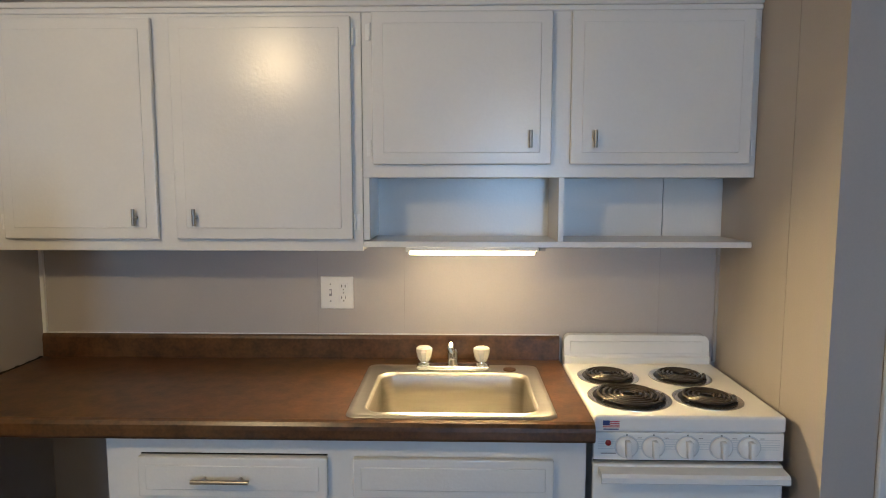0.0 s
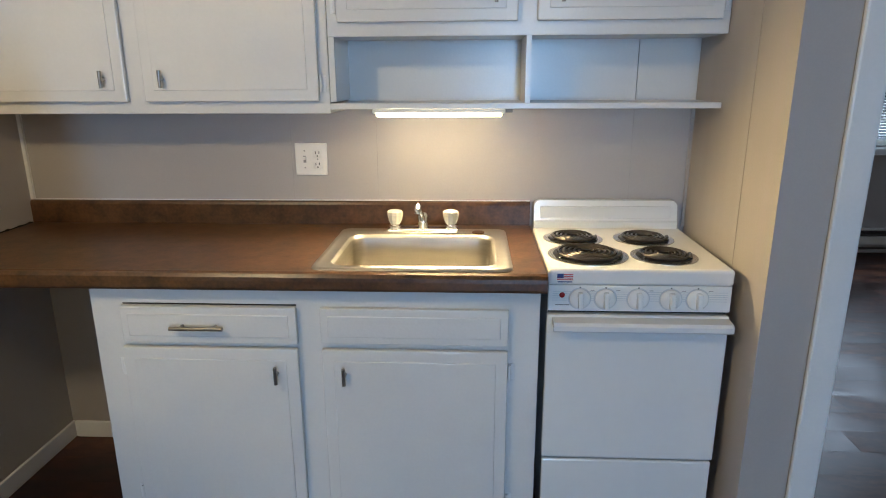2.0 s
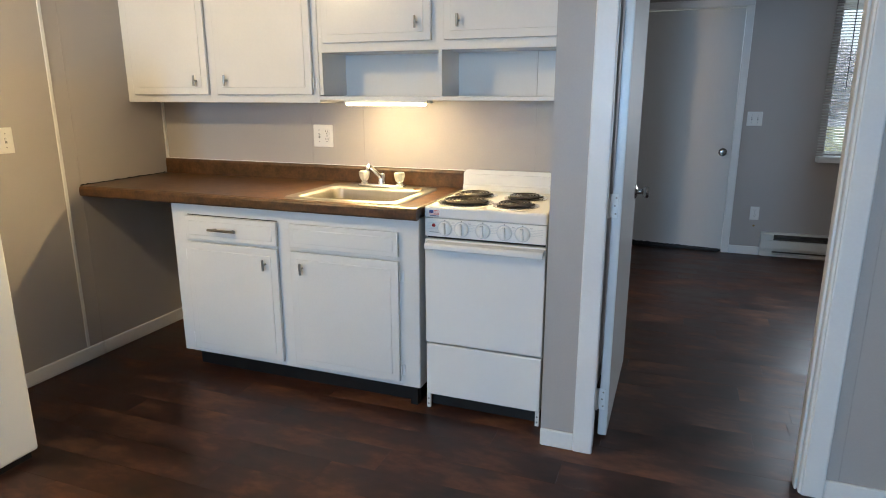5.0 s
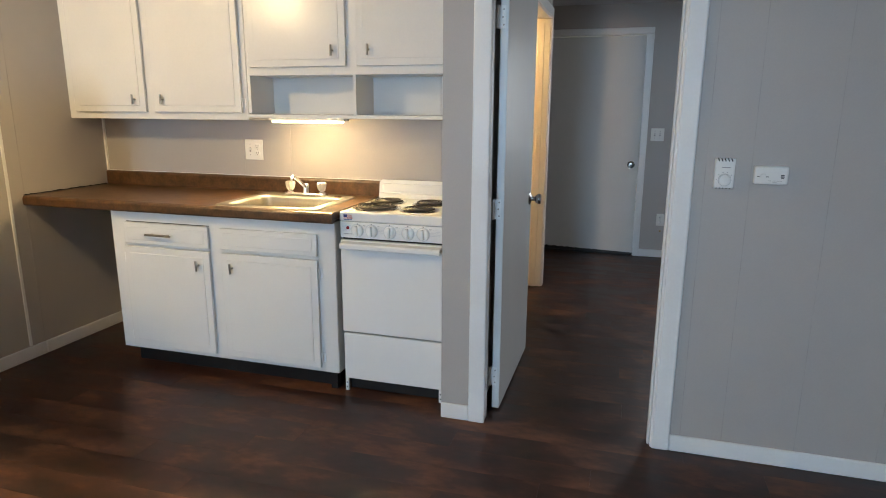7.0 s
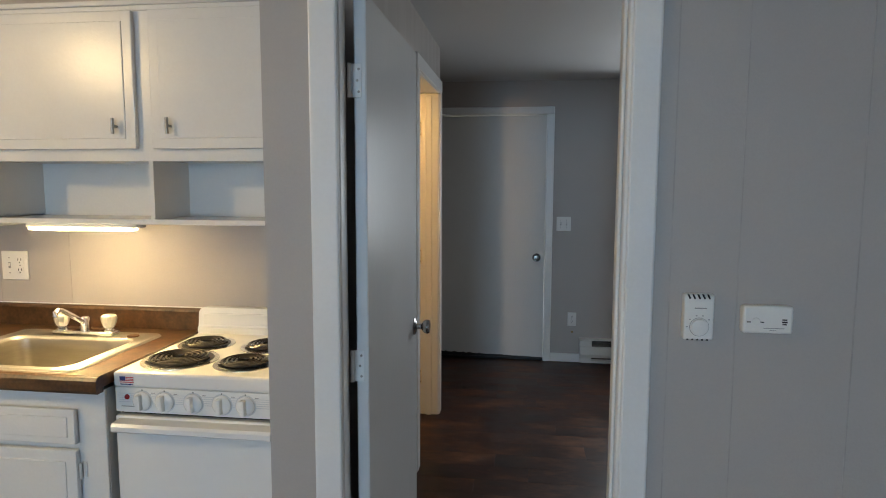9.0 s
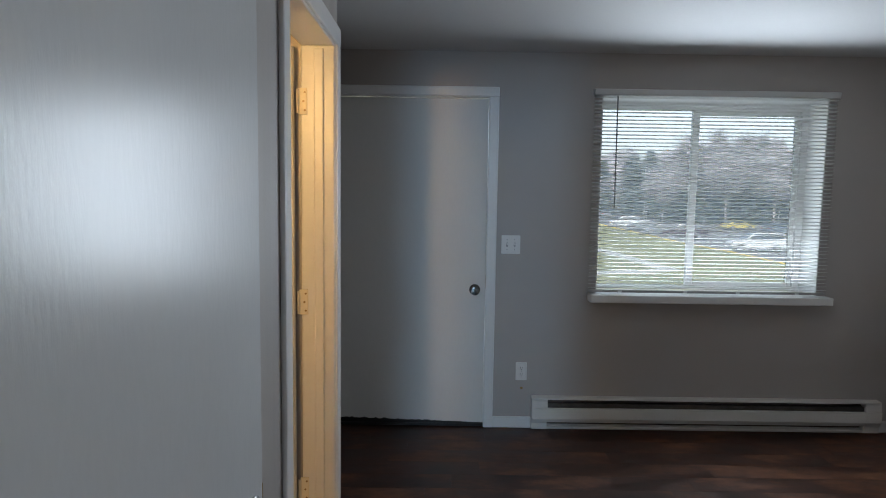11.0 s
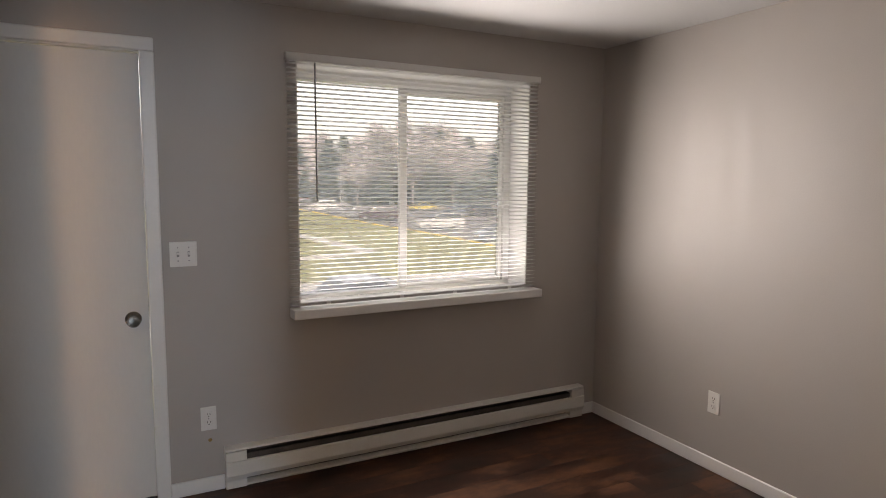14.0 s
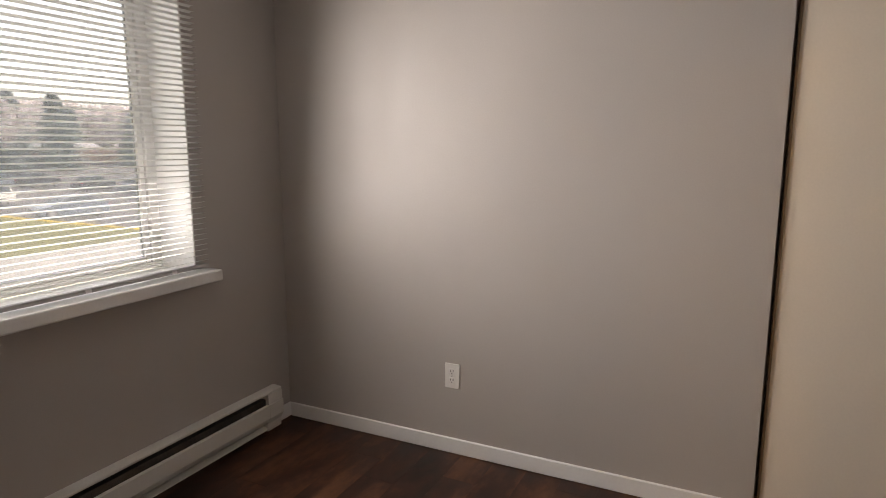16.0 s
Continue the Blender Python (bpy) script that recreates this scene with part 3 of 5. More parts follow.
profile_x(bm, XW + 0.001, 0.602, [(YN - 0.001, CT - 0.03), (YN - 0.02, CT - 0.03), (YN - 0.02, 0.976), (YN - 0.017, 0.985), (YN - 0.011, 0.989), (YN - 0.001, 0.989)])
part("backsplash", bm, LAMINATE, c)

rows = []
bm = mesh()
for k in range(31):
    x = XW + 0.002 + k * (0.60 - XW) / 30
    y0, z1 = YN - 0.0045 - 0.0015 * (k * 7 % 5) / 5, 0.9915 + 0.0012 * (k * 3 % 4) / 4
    rows.append([bm.verts.new((x, y, z)) for y, z in ((YN - 0.0005, 0.989), (y0, 0.989), (y0, z1), (YN - 0.0005, z1))])
for p, q in zip(rows, rows[1:]):
    for i in range(4):
        bm.faces.new((p[i], p[(i + 1) % 4], q[(i + 1) % 4], q[i]))
part("caulk_line", bm, TRIM, c, "uneven white caulk along the backsplash")

bm = mesh()
rows = []
rnd = random.Random(31)
for k in range(41):
    y = 2.045 + k * (YN - 0.025 - 2.045) / 40
    z1 = CT + 0.0035 + rnd.choice((0, 0.001, 0.0025, 0.004))
    rows.append([bm.verts.new((x, y, z)) for x, z in ((XW + 0.0005, CT + 0.0005), (XW + 0.004, CT + 0.0005), (XW + 0.003, z1), (XW + 0.0005, z1))])
for p, q in zip(rows, rows[1:]):
    for i in range(4):
        bm.faces.new((p[i], p[(i + 1) % 4], q[(i + 1) % 4], q[i]))
part("wall_seam", bm, DARK, c, "ragged dark seam along the wall")

# base cabinet
YB = 2.087
b0 = thing("base_cabinet", (-0.05, 2.35, 0), "white painted base cabinet with drawer and two doors", "base cabinet")
part("face_frame", box(mesh(), -0.702, 0.590, YB, YB + 0.008, 0.092, CB - 0.001, 0.002, 1), CAB, b0)
part("side_panel", box(mesh(), -0.702, -0.684, YB + 0.0085, 2.62, 0.092, CB - 0.001), CAB, b0)
part("side_panel", box(mesh(), 0.572, 0.590, YB + 0.0085, 2.62, 0.092, CB - 0.001), CAB, b0)
part("bottom_panel", box(mesh(), -0.6835, 0.5715, YB + 0.0085, 2.62, 0.092, 0.11), CAB, b0)
part("toe_kick", box(mesh(), -0.66, 0.555, YB + 0.06, YB + 0.08, 0, 0.092), BLACK, b0, "black recessed toe kick")
part("leg", box(mesh(), 0.535, 0.570, YB + 0.02, YB + 0.06, 0, 0.092), BLACK, b0)
# dark strip on the face frame, painted for the shade above the drawer
part("drawer_gap_shade", box(mesh(), -0.606, -0.100, YB - 0.0015, YB + 0.001, 0.7922, 0.7962), DARK, b0, "dark strip painted for the shade above the drawer")
dd = cabinet_door(b0, -0.608, -0.098, 0.680, 0.792, YB, "drawer", rim=0.022)
hd = part("handle", tube(mesh(), [(-0.453, YB - 0.050, 0.737), (-0.300, YB - 0.050, 0.737)], 0.006, 12), NICKEL, dd, "brushed nickel bar handle", smooth=True)
for x in (-0.425, -0.328):
    part("post", rod(mesh(), (x, YB - 0.018, 0.737), (x, YB - 0.050, 0.737), 0.005, seg=10), NICKEL, hd, smooth=True)
cabinet_door(b0, -0.030, 0.502, 0.684, 0.792, YB, "false_drawer_front", rim=0.022)
for x0, x1, hx, px in ((-0.615, -0.100, -0.621, -0.161), (-0.030, 0.502, 0.508, 0.036)):
    dd = cabinet_door(b0, x0, x1, 0.118, 0.666, YB)
    t_pull(dd, px, 0.594, YB - 0.018)
    for z in (0.17, 0.60):
        small_hinge(dd, hx, z, YB, -1 if hx < 0 else 1)


# sink
def rounded(x0, x1, y0, y1, r, z, n=6):
    pts = []
    for cx, cy, a0 in ((x1 - r, y1 - r, 0), (x0 + r, y1 - r, 90), (x0 + r, y0 + r, 180), (x1 - r, y0 + r, 270)):
        for k in range(n + 1):
            a = radians(a0 + 90 * k / n)
            pts.append((cx + r * math.cos(a), cy + r * math.sin(a), z))
    return pts


def shell(bm, loops, close=True):
    rings = [[bm.verts.new(p) for p in lp] for lp in loops]
    k = len(rings[0])
    for a, b in zip(rings, rings[1:]):
        for i in range(k):
            bm.faces.new((a[i], a[(i + 1) % k], b[(i + 1) % k], b[i]))
    if close:
        bm.faces.new(rings[-1])
    return bm


s0 = thing("kitchen_sink", (0.23, 2.3, CT), "single-bowl stainless steel drop-in sink", "sink")
bx0, bx1, by0, by1 = 0.005, 0.458, 2.098, 2.440
loops = [rounded(SK[0] + q, SK[1] - q, SK[2] + q, SK[3] - q, 0.03, CT + h, 10) for q, h in ((0, 0.001), (0.004, 0.008), (0.016, 0.005))]
# each row: inset from the bowl's outline, depth, corner radius
for inset, depth, r in ((-0.014, -0.005, 0.052), (-0.010, -0.008, 0.051), (-0.006, -0.005, 0.048), (-0.002, 0.003, 0.046), (0.000, 0.010, 0.045), (0.001, 0.06, 0.045), (0.003, 0.125, 0.045), (0.010, 0.160, 0.048), (0.030, 0.178, 0.052), (0.060, 0.186, 0.060), (0.100, 0.190, 0.050)):
    loops.append(rounded(bx0 + inset, bx1 - inset, by0 + inset, by1 - inset, r, CT - depth, 10))
rim = part("rim", shell(mesh(), loops[:7], False), STEEL, s0, "raised satin steel rim")
bowl = part("bowl", shell(mesh(), loops[6:]), BASIN, s0, "brushed steel basin")
for p in list(rim.data.polygons) + list(bowl.data.polygons):
    p.use_smooth = True
part("strainer", turned(mesh(), (0.232, 2.27, CT - 0.1898), (0, 0, 1), [(0, 0.045), (0.003, 0.043), (0.004, 0.03)]), CHROME, s0, smooth=True)
part("hole_cover", turned(mesh(), (0.418, 2.487, CT + 0.005), (0, 0, 1), [(0, 0.021), (0.004, 0.020), (0.006, 0.011)]), COPPER, s0, "coppery hole cover", smooth=True)

f0 = thing("faucet", (0.232, 2.487, CT + 0.006), "chrome two-handle faucet with clear acrylic knobs", "faucet")
part("base_plate", box(mesh(), 0.112, 0.352, 2.463, 2.511, CT + 0.006, CT + 0.022, 0.007, 3), CHROME, f0, smooth=True)
for x in (0.138, 0.326):
    stem = part("stem", turned(mesh(), (x, 2.487, CT + 0.02), (0, 0, 1), [(0, 0.021), (0.006, 0.019), (0.010, 0.012), (0.02, 0.010)]), CHROME, f0, smooth=True)
    bm = mesh()
    flute = 20
    rings = []
    for d, r in ((0, 0.013), (0.004, 0.018), (0.016, 0.0235), (0.034, 0.027), (0.044, 0.0265), (0.049, 0.021), (0.051, 0.010)):
        rings.append([bm.verts.new((x + r * (1 - 0.06 * (k % 2)) * math.cos(2 * math.pi * k / flute), 2.487 + r * (1 - 0.06 * (k % 2)) * math.sin(2 * math.pi * k / flute), CT + 0.033 + d)) for k in range(flute)])
    for p, q in zip(rings, rings[1:]):
        for k in range(flute):
            bm.faces.new((p[k], p[(k + 1) % flute], q[(k + 1) % flute], q[k]))
    bm.faces.new(rings[0][::-1])
    bm.faces.new(rings[-1])
    part("knob", bm, ACRYLIC, f0, "fluted clear acrylic knob")
part("spout_base", turned(mesh(), (0.232, 2.487, CT + 0.02), (0, 0, 1), [(0, 0.019), (0.02, 0.017), (0.045, 0.017), (0.052, 0.012)]), CHROME, f0, smooth=True)
part("spout", tube(mesh(), [(0.232, 2.487, CT + 0.045), (0.231, 2.462, CT + 0.064), (0.229, 2.420, CT + 0.091), (0.227, 2.378, CT + 0.116), (0.227, 2.363, CT + 0.120), (0.226, 2.352, CT + 0.113), (0.226, 2.349, CT + 0.098)], 0.0092, 14), CHROME, f0, smooth=True)

# stove
SX, EX = 0.610, 1.118
st = thing("stove", (0.864, 2.35, 0), "white apartment-size electric stove with coil burners", "stove")
ST = 0.905
part("body", box(mesh(), SX + 0.004, EX - 0.004, 2.125, 2.60, 0.062, 0.862, 0.003, 1), ENAMEL, st)
part("cooktop", box(mesh(), SX, EX, 2.098, 2.60, 0.858, ST, 0.010, 3), ENAMEL, st, smooth=True)
bm = mesh()
profile_x(bm, SX + 0.004, EX - 0.012, [(2.630, ST - 0.03), (2.585, ST - 0.03), (2.585, ST + 0.022), (2.592, ST + 0.027), (2.597, ST + 0.070), (2.630, ST + 0.070)])
crest = []
for q, lift in ((0.0, 0.070), (0.0, 0.078), (0.004, 0.087), (0.011, 0.0935), (0.019, 0.096)):
    crest.append([bm.verts.new(p) for p in ((SX + 0.004 + q, 2.597 + lift * 0.12 - 0.008, ST + lift), (EX - 0.012 - q, 2.597 + lift * 0.12 - 0.008, ST + lift), (EX - 0.012 - q, 2.630, ST + lift), (SX + 0.004 + q, 2.630, ST + lift))])
for p, q in zip(crest, crest[1:]):
    for k in range(4):
        bm.faces.new((p[k], p[(k + 1) % 4], q[(k + 1) % 4], q[k]))
bm.faces.new(crest[-1])
bg = part("backguard", bm, ENAMEL, st)
part("inset_panel", box(mesh(), SX + 0.025, EX - 0.035, 2.5905, 2.600, ST + 0.034, ST + 0.076, 0.0025, 2), ENAMEL, bg)
cp = part("control_panel", box(mesh(), SX + 0.002, EX - 0.002, 2.103, 2.135, 0.780, 0.857, 0.004, 2), ENAMEL, st, smooth=True)
for i in range(5):
    z = 0.812 + i * 0.0065
    part("trim_line", box(mesh(), SX + 0.014, EX - 0.014, 2.1022, 2.1032, z, z + 0.0012), PANELINK, cp)
for x in (0.700, 0.771, 0.861, 0.950, 1.023):
    k = part("control_knob", turned(mesh(), (x, 2.103, 0.818), (0, -1, 0), [(0, 0.0285), (0.006, 0.0285), (0.010, 0.025), (0.013, 0.021), (0.014, 0.008)], 28), ENAMEL, cp, "white round control knob", smooth=True)
    bm = box(mesh(), -0.007, 0.007, -0.030, -0.010, -0.0235, 0.0235, 0.003, 2)
    bmesh.ops.transform(bm, matrix=Matrix.Translation((x, 2.103, 0.818)) @ Matrix.Rotation(radians(-3), 4, "Y"), verts=bm.verts)
    part("grip", bm, ENAMEL, k, smooth=True)
    part("mark", box(mesh(), x - 0.002, x + 0.002, 2.1018, 2.1029, 0.8485, 0.8525), GREYPL, cp)
    # grey ring behind the knob, drawn for its shaded outline
    part("knob_shade_ring", turned(mesh(), (x, 2.1032, 0.818), (0, -1, 0), [(0, 0.0325), (0.0005, 0.0322)], 28), PANELINK, cp, "grey ring painted for the knob's shade")
    part("lettering", box(mesh(), x + 0.029, x + 0.040, 2.1018, 2.1029, 0.842, 0.8435), GREYINK, cp)
part("indicator_light", turned(mesh(), (0.651, 2.103, 0.828), (0, -1, 0), [(0, 0.008), (0.003, 0.007), (0.005, 0.003)]), RED, cp, "red indicator light", smooth=True)
part("lettering", box(mesh(), 0.632, 0.672, 2.1018, 2.1029, 0.798, 0.8005), GREYINK, cp)
fl = part("sticker", box(mesh(), 0.634, 0.678, 2.0968, 2.0982, 0.866, 0.892), PLASTIC, st, "small striped red, white and blue sticker")
part("sticker_field", box(mesh(), 0.634, 0.652, 2.0962, 2.0970, 0.879, 0.892), NAVY, fl)
for i, z in enumerate((0.8885, 0.8835, 0.8785, 0.8735)):
    part("stripe", box(mesh(), 0.653 if i < 2 else 0.634, 0.678, 2.0962, 2.0970, z, z + 0.0024), REDP, fl)
part("lettering", box(mesh(), 0.636, 0.676, 2.0962, 2.0970, 0.867, 0.870), NAVY, fl)
# dark strips on the body's front put the gaps' shade into colour
for z in (0.300, 0.767):
    part("oven_gap_shade", box(mesh(), SX + 0.006, EX - 0.006, 2.1235, 2.126, z, z + 0.015), DARK, st, "dark strip painted for the shade at the oven door")
od = part("oven_door", box(mesh(), SX + 0.001, EX - 0.001, 2.100, 2.130, 0.312, 0.770, 0.006, 2), ENAMEL, st, smooth=True)
bm = mesh()
profile_x(bm, SX + 0.016, EX - 0.004, [(2.102, 0.764), (2.062, 0.760), (2.056, 0.752), (2.056, 0.738), (2.061, 0.733), (2.066, 0.737), (2.068, 0.744), (2.102, 0.744)])
part("handle", bm, ENAMEL, od, "white full-width door handle")
part("storage_drawer", box(mesh(), SX + 0.003, EX - 0.003, 2.104, 2.130, 0.066, 0.304, 0.006, 2), ENAMEL, st, smooth=True)
part("kick_plate", box(mesh(), SX + 0.02, EX - 0.02, 2.14, 2.16, 0.004, 0.066), BLACK, st)
for x in (SX + 0.004, EX - 0.020):
    for y in (2.108, 2.56):
        lg = part("leg", box(mesh(), x, x + 0.016, y, y + 0.016, 0, 0.066), ENAMEL, st)
    for z in (0.018, 0.042):
        part("bolt", turned(mesh(), (x + 0.008, 2.108, z), (0, -1, 0), [(0, 0.004), (0.002, 0.003)], 8), GREYPL, lg)
for x, y, r, turns in ((0.727, 2.440, 0.076, 4), (0.955, 2.440, 0.076, 4), (0.742, 2.245, 0.098, 5), (0.962, 2.235, 0.076, 4)):
    bn = part("burner", turned(mesh(), (x, y, ST), (0, 0, 1), [(0, r + 0.020), (0.002, r + 0.0195), (0.0026, r + 0.006), (0.0015, r + 0.002), (0.001, 0.02)], 40), PAN, st, "chrome drip pan ring", smooth=True)
    part("drip_bowl", turned(mesh(), (x, y, ST + 0.0028), (0, 0, 1), [(0, r + 0.004), (0.0006, r + 0.003)], 36), BOWL, bn, "blackened drip bowl")
    pts = []
    n = turns * 26
    for k in range(n + 1):
        a = 2 * math.pi * k / 26
        q = 0.018 + (r - 0.020) * k / n
        pts.append((x + q * math.cos(a), y + q * math.sin(a), ST + 0.0105))
    part("coil", tube(mesh(), pts, 0.0043, 7), COIL, bn, "black spiral heating coil", smooth=True)
    for a in (90, 210, 330):
        ca, sa = math.cos(radians(a)), math.sin(radians(a))
        part("coil_support", tube(mesh(), [(x + 0.01 * ca, y + 0.01 * sa, ST + 0.0065), (x + (r + 0.004) * ca, y + (r + 0.004) * sa, ST + 0.0065)], 0.0022, 6), CHROME, bn)

# refrigerator
FX, FY0, FY1, FH = -0.638, 0.635, 1.228, 1.468
rf = thing("refrigerator", (-0.93, 0.93, 0), "white top-freezer refrigerator against the side wall", "refrigerator")
part("body", box(mesh(), XW + 0.02, FX - 0.052, FY0 + 0.005, FY1 - 0.006, 0.03, FH - 0.006, 0.008, 2), FRIDGE, rf, smooth=True)
fz = part("freezer_door", box(mesh(), FX - 0.048, FX, FY0, FY1, 0.962, FH - 0.004, 0.010, 3), FRIDGE, rf, smooth=True)
fd = part("fridge_door", box(mesh(), FX - 0.048, FX, FY0, FY1, 0.030, 0.946, 0.010, 3), FRIDGE, rf, smooth=True)
part("handle", box(mesh(), FX - 0.03, FX + 0.006, FY0 + 0.02, FY1 - 0.05, 0.944, 0.964, 0.006, 2), GREYPL, rf, "grey recessed handle strip", smooth=True)
part("hinge_cover", box(mesh(), FX - 0.09, FX - 0.012, FY1 - 0.11, FY1 - 0.015, FH - 0.006, FH + 0.016, 0.007, 2), PLASTIC, rf, smooth=True)
for y, z, r in ((FY1 - 0.052, 1.418, 0.009), (FY1 - 0.030, 1.405, 0.0065)):
    part("badge", turned(mesh(), (FX, y, z), (1, 0, 0), [(0, r), (0.0015, r * 0.9)], 14), GREYINK, fz)
part("badge", box(mesh(), FX, FX + 0.0015, FY1 - 0.10, FY1 - 0.045, 1.388, 1.398), GREYINK, fz)
part("base_grille", box(mesh(), FX - 0.06, FX - 0.02, FY0 + 0.02, FY1 - 0.02, 0.0, 0.028), BLACK, rf)


# plates, switches, outlets (built facing -y, then turned)
def plate(name, label, gangs, m, category):
    half = 0.035 if gangs == 1 else 0.0575
    p = thing(name, (0, 0, 0), label, category, kind="")
    part("cover", box(mesh(), -half, half, -0.006, 0, -0.057, 0.057, 0.003, 2), PLASTIC, p, smooth=True)
    return p


def toggle(p, x, up=True):
    part("toggle_slot", box(mesh(), x - 0.005, x + 0.005, -0.0066, -0.005, -0.012, 0.012), GREYINK, p)
    bm = box(mesh(), x - 0.0035, x + 0.0035, -0.017, -0.005, -0.002, 0.009, 0.0012, 1)
    part("toggle", bm, PLASTIC, p, "white switch lever")
    for z in (-0.030, 0.030):
        part("screw", turned(mesh(), (x, -0.006, z), (0, -1, 0), [(0, 0.003), (0.0012, 0.0025)], 8), GREYINK, p)


def sockets(p, x):
    for z in (0.020, -0.020):
        f = part("socket", box(mesh(), x - 0.016, x + 0.016, -0.0078, -0.005, z - 0.0145, z + 0.0145, 0.004, 2), PLASTIC, p, smooth=True)
        for dx in (-0.0065, 0.0065):
            part("slot", box(mesh(), x + dx - 0.0013, x + dx + 0.0013, -0.0084, -0.0075, z - 0.001, z + 0.008), DARK, f)
        part("slot", turned(mesh(), (x, -0.0075, z - 0.008), (0, -1, 0), [(0, 0.0026), (0.0008, 0.0026)], 8), DARK, f)
    part("screw", turned(mesh(), (x, -0.006, 0), (0, -1, 0), [(0, 0.003), (0.0012, 0.0025)], 8), GREYINK, p)


p = plate("switch_plate", "white two-gang plate with switch and outlet over counter", 2, None, "wall plate")
toggle(p, -0.023)
sockets(p, 0.023)
p.matrix_basis = pose(-0.176, YN, 1.138)
p = plate("light_switch", "white single light switch beside the refrigerator", 1, None, "light switch")
toggle(p, 0)
p.matrix_basis = pose(XW, 1.706, 1.151, 0, 0, 90)
p = plate("light_switch", "white double light switch beside the entry door", 2, None, "light switch")
toggle(p, -0.023)
toggle(p, 0.023)
p.matrix_basis = pose(2.134, YF, 1.147)
o1 = plate("wall_outlet", "white duplex outlet low on outer wall", 1, None, "outlet")
sockets(o1, 0)
o1.matrix_basis = pose(2.218, YF, 0.360)
o2 = copy_thing(o1, pose(XE, 4.680, 0.362, 0, 0, -90))
tagged(o2, "white duplex outlet low on living room side wall")
part("cable_hole", turned(mesh(), (2.222, YF, 0.252), (0, -1, 0), [(0, 0.009), (0.002, 0.007), (0.0025, 0.003)], 12), BRASS, None, "small cable hole with fitting under outlet", category="cable outlet")

# thermostat and alarm
th = thing("thermostat", (2.2360, YD, 1.1450), "white wall thermostat with round dial and vents", "thermostat")
part("case", box(mesh(), 2.1990, 2.2680, YD - 0.027, YD, 1.0940, 1.2040, 0.004, 2), PLASTIC, th, smooth=True)
for i in range(5):
    x = 2.2095 + i * 0.0112
    bm = box(mesh(), -0.0018, 0.0018, -0.006, 0.006, -0.006, 0.006, 0.001, 1)
    bmesh.ops.transform(bm, matrix=Matrix.Translation((x, YD - 0.0245, 1.1990)) @ Matrix.Rotation(radians(-25), 4, "Y"), verts=bm.verts)
    part("vent_slot", bm, DARK, th)
    part("vent_slot", box(mesh(), x - 0.002, x + 0.002, YD - 0.0275, YD - 0.024, 1.0935, 1.0970), DARK, th)
dl = part("dial", turned(mesh(), (2.2350, YD - 0.027, 1.1260), (0, -1, 0), [(0, 0.0215), (0.001, 0.0215), (0.0012, 0.0200), (0.008, 0.0190), (0.009, 0.016)], 32), PLASTIC, th, "round white dial", smooth=True)
part("dial_shadow_ring", turned(mesh(), (2.2350, YD - 0.0268, 1.1260), (0, -1, 0), [(0, 0.0226), (0.0006, 0.0224)], 32), GREYINK, th)
for a in (0, 40, 75, 105, 140):
    x, z = 2.2350 - 0.028 * math.cos(radians(a)), 1.1260 + 0.028 * math.sin(radians(a))
    part("scale_mark", box(mesh(), x - 0.0018, x + 0.0018, YD - 0.0276, YD - 0.0268, z - 0.0012, z + 0.0012), GREYINK, th)
part("lettering", box(mesh(), 2.2230, 2.2510, YD - 0.0276, YD - 0.0268, 1.1700, 1.1725), GREYINK, th)

al = thing("gas_alarm", (2.3890, YD, 1.1470), "white wall-mounted gas alarm with test button", "alarm")
part("case", box(mesh(), 2.333, 2.4450, YD - 0.028, YD, 1.1150, 1.1800, 0.006, 3), PLASTIC, al, smooth=True)
part("test_button", turned(mesh(), (2.3620, YD - 0.028, 1.1430), (0, -1, 0), [(0, 0.010), (0.002, 0.009)], 20), PLASTIC, al, smooth=True)
for x in (2.3460, 2.3760):
    part("indicator", box(mesh(), x - 0.004, x + 0.004, YD - 0.0286, YD - 0.0275, 1.1410, 1.1435), DARK, al)
for z, h in ((1.1490, 0.0018), (1.1435, 0.0024), (1.1380, 0.0014)):
    part("sounder_slot", box(mesh(), 2.4230 - h * 1.6, 2.4280 + h * 1.6, YD - 0.0286, YD - 0.0275, z - h / 2 - 0.0006, z + h / 2 + 0.0006), DARK, al)
part("lettering", box(mesh(), 2.3790, 2.4250, YD - 0.0286, YD - 0.0275, 1.1275, 1.1288), GREYINK, al)
part("lettering", box(mesh(), 2.3930, 2.4080, YD - 0.0286, YD - 0.0275, 1.1225, 1.1237), GREYINK, al)

# baseboard heater
ht = thing("baseboard_heater", (3.36, 5.57, 0), "long white electric baseboard heater under window", "heater")
HX0, HX1, HF = 2.283, 4.442, 5.542
# back plate in the fins' dark colour, which stands for the slot's shade
part("back_plate", box(mesh(), HX0 + 0.09, HX1 - 0.09, YF - 0.006, YF - 0.001, 0.012, 0.2), FIN, ht)
bm = mesh()
profile_x(bm, HX0, HX1, [(YF - 0.001, 0.208), (HF + 0.010, 0.206), (HF + 0.005, 0.203), (HF + 0.005, 0.196), (HF + 0.008, 0.196), (HF + 0.011, 0.202), (YF - 0.001, 0.203)])
part("top_cap", bm, HEATER, ht)
bm = mesh()
profile_x(bm, HX0 + 0.095, HX1 - 0.095, [(HF + 0.010, 0.146), (HF - 0.004, 0.143), (HF - 0.004, 0.080), (HF + 0.012, 0.052), (HF + 0.016, 0.054), (HF + 0.001, 0.082), (HF + 0.001, 0.140), (HF + 0.010, 0.142)])
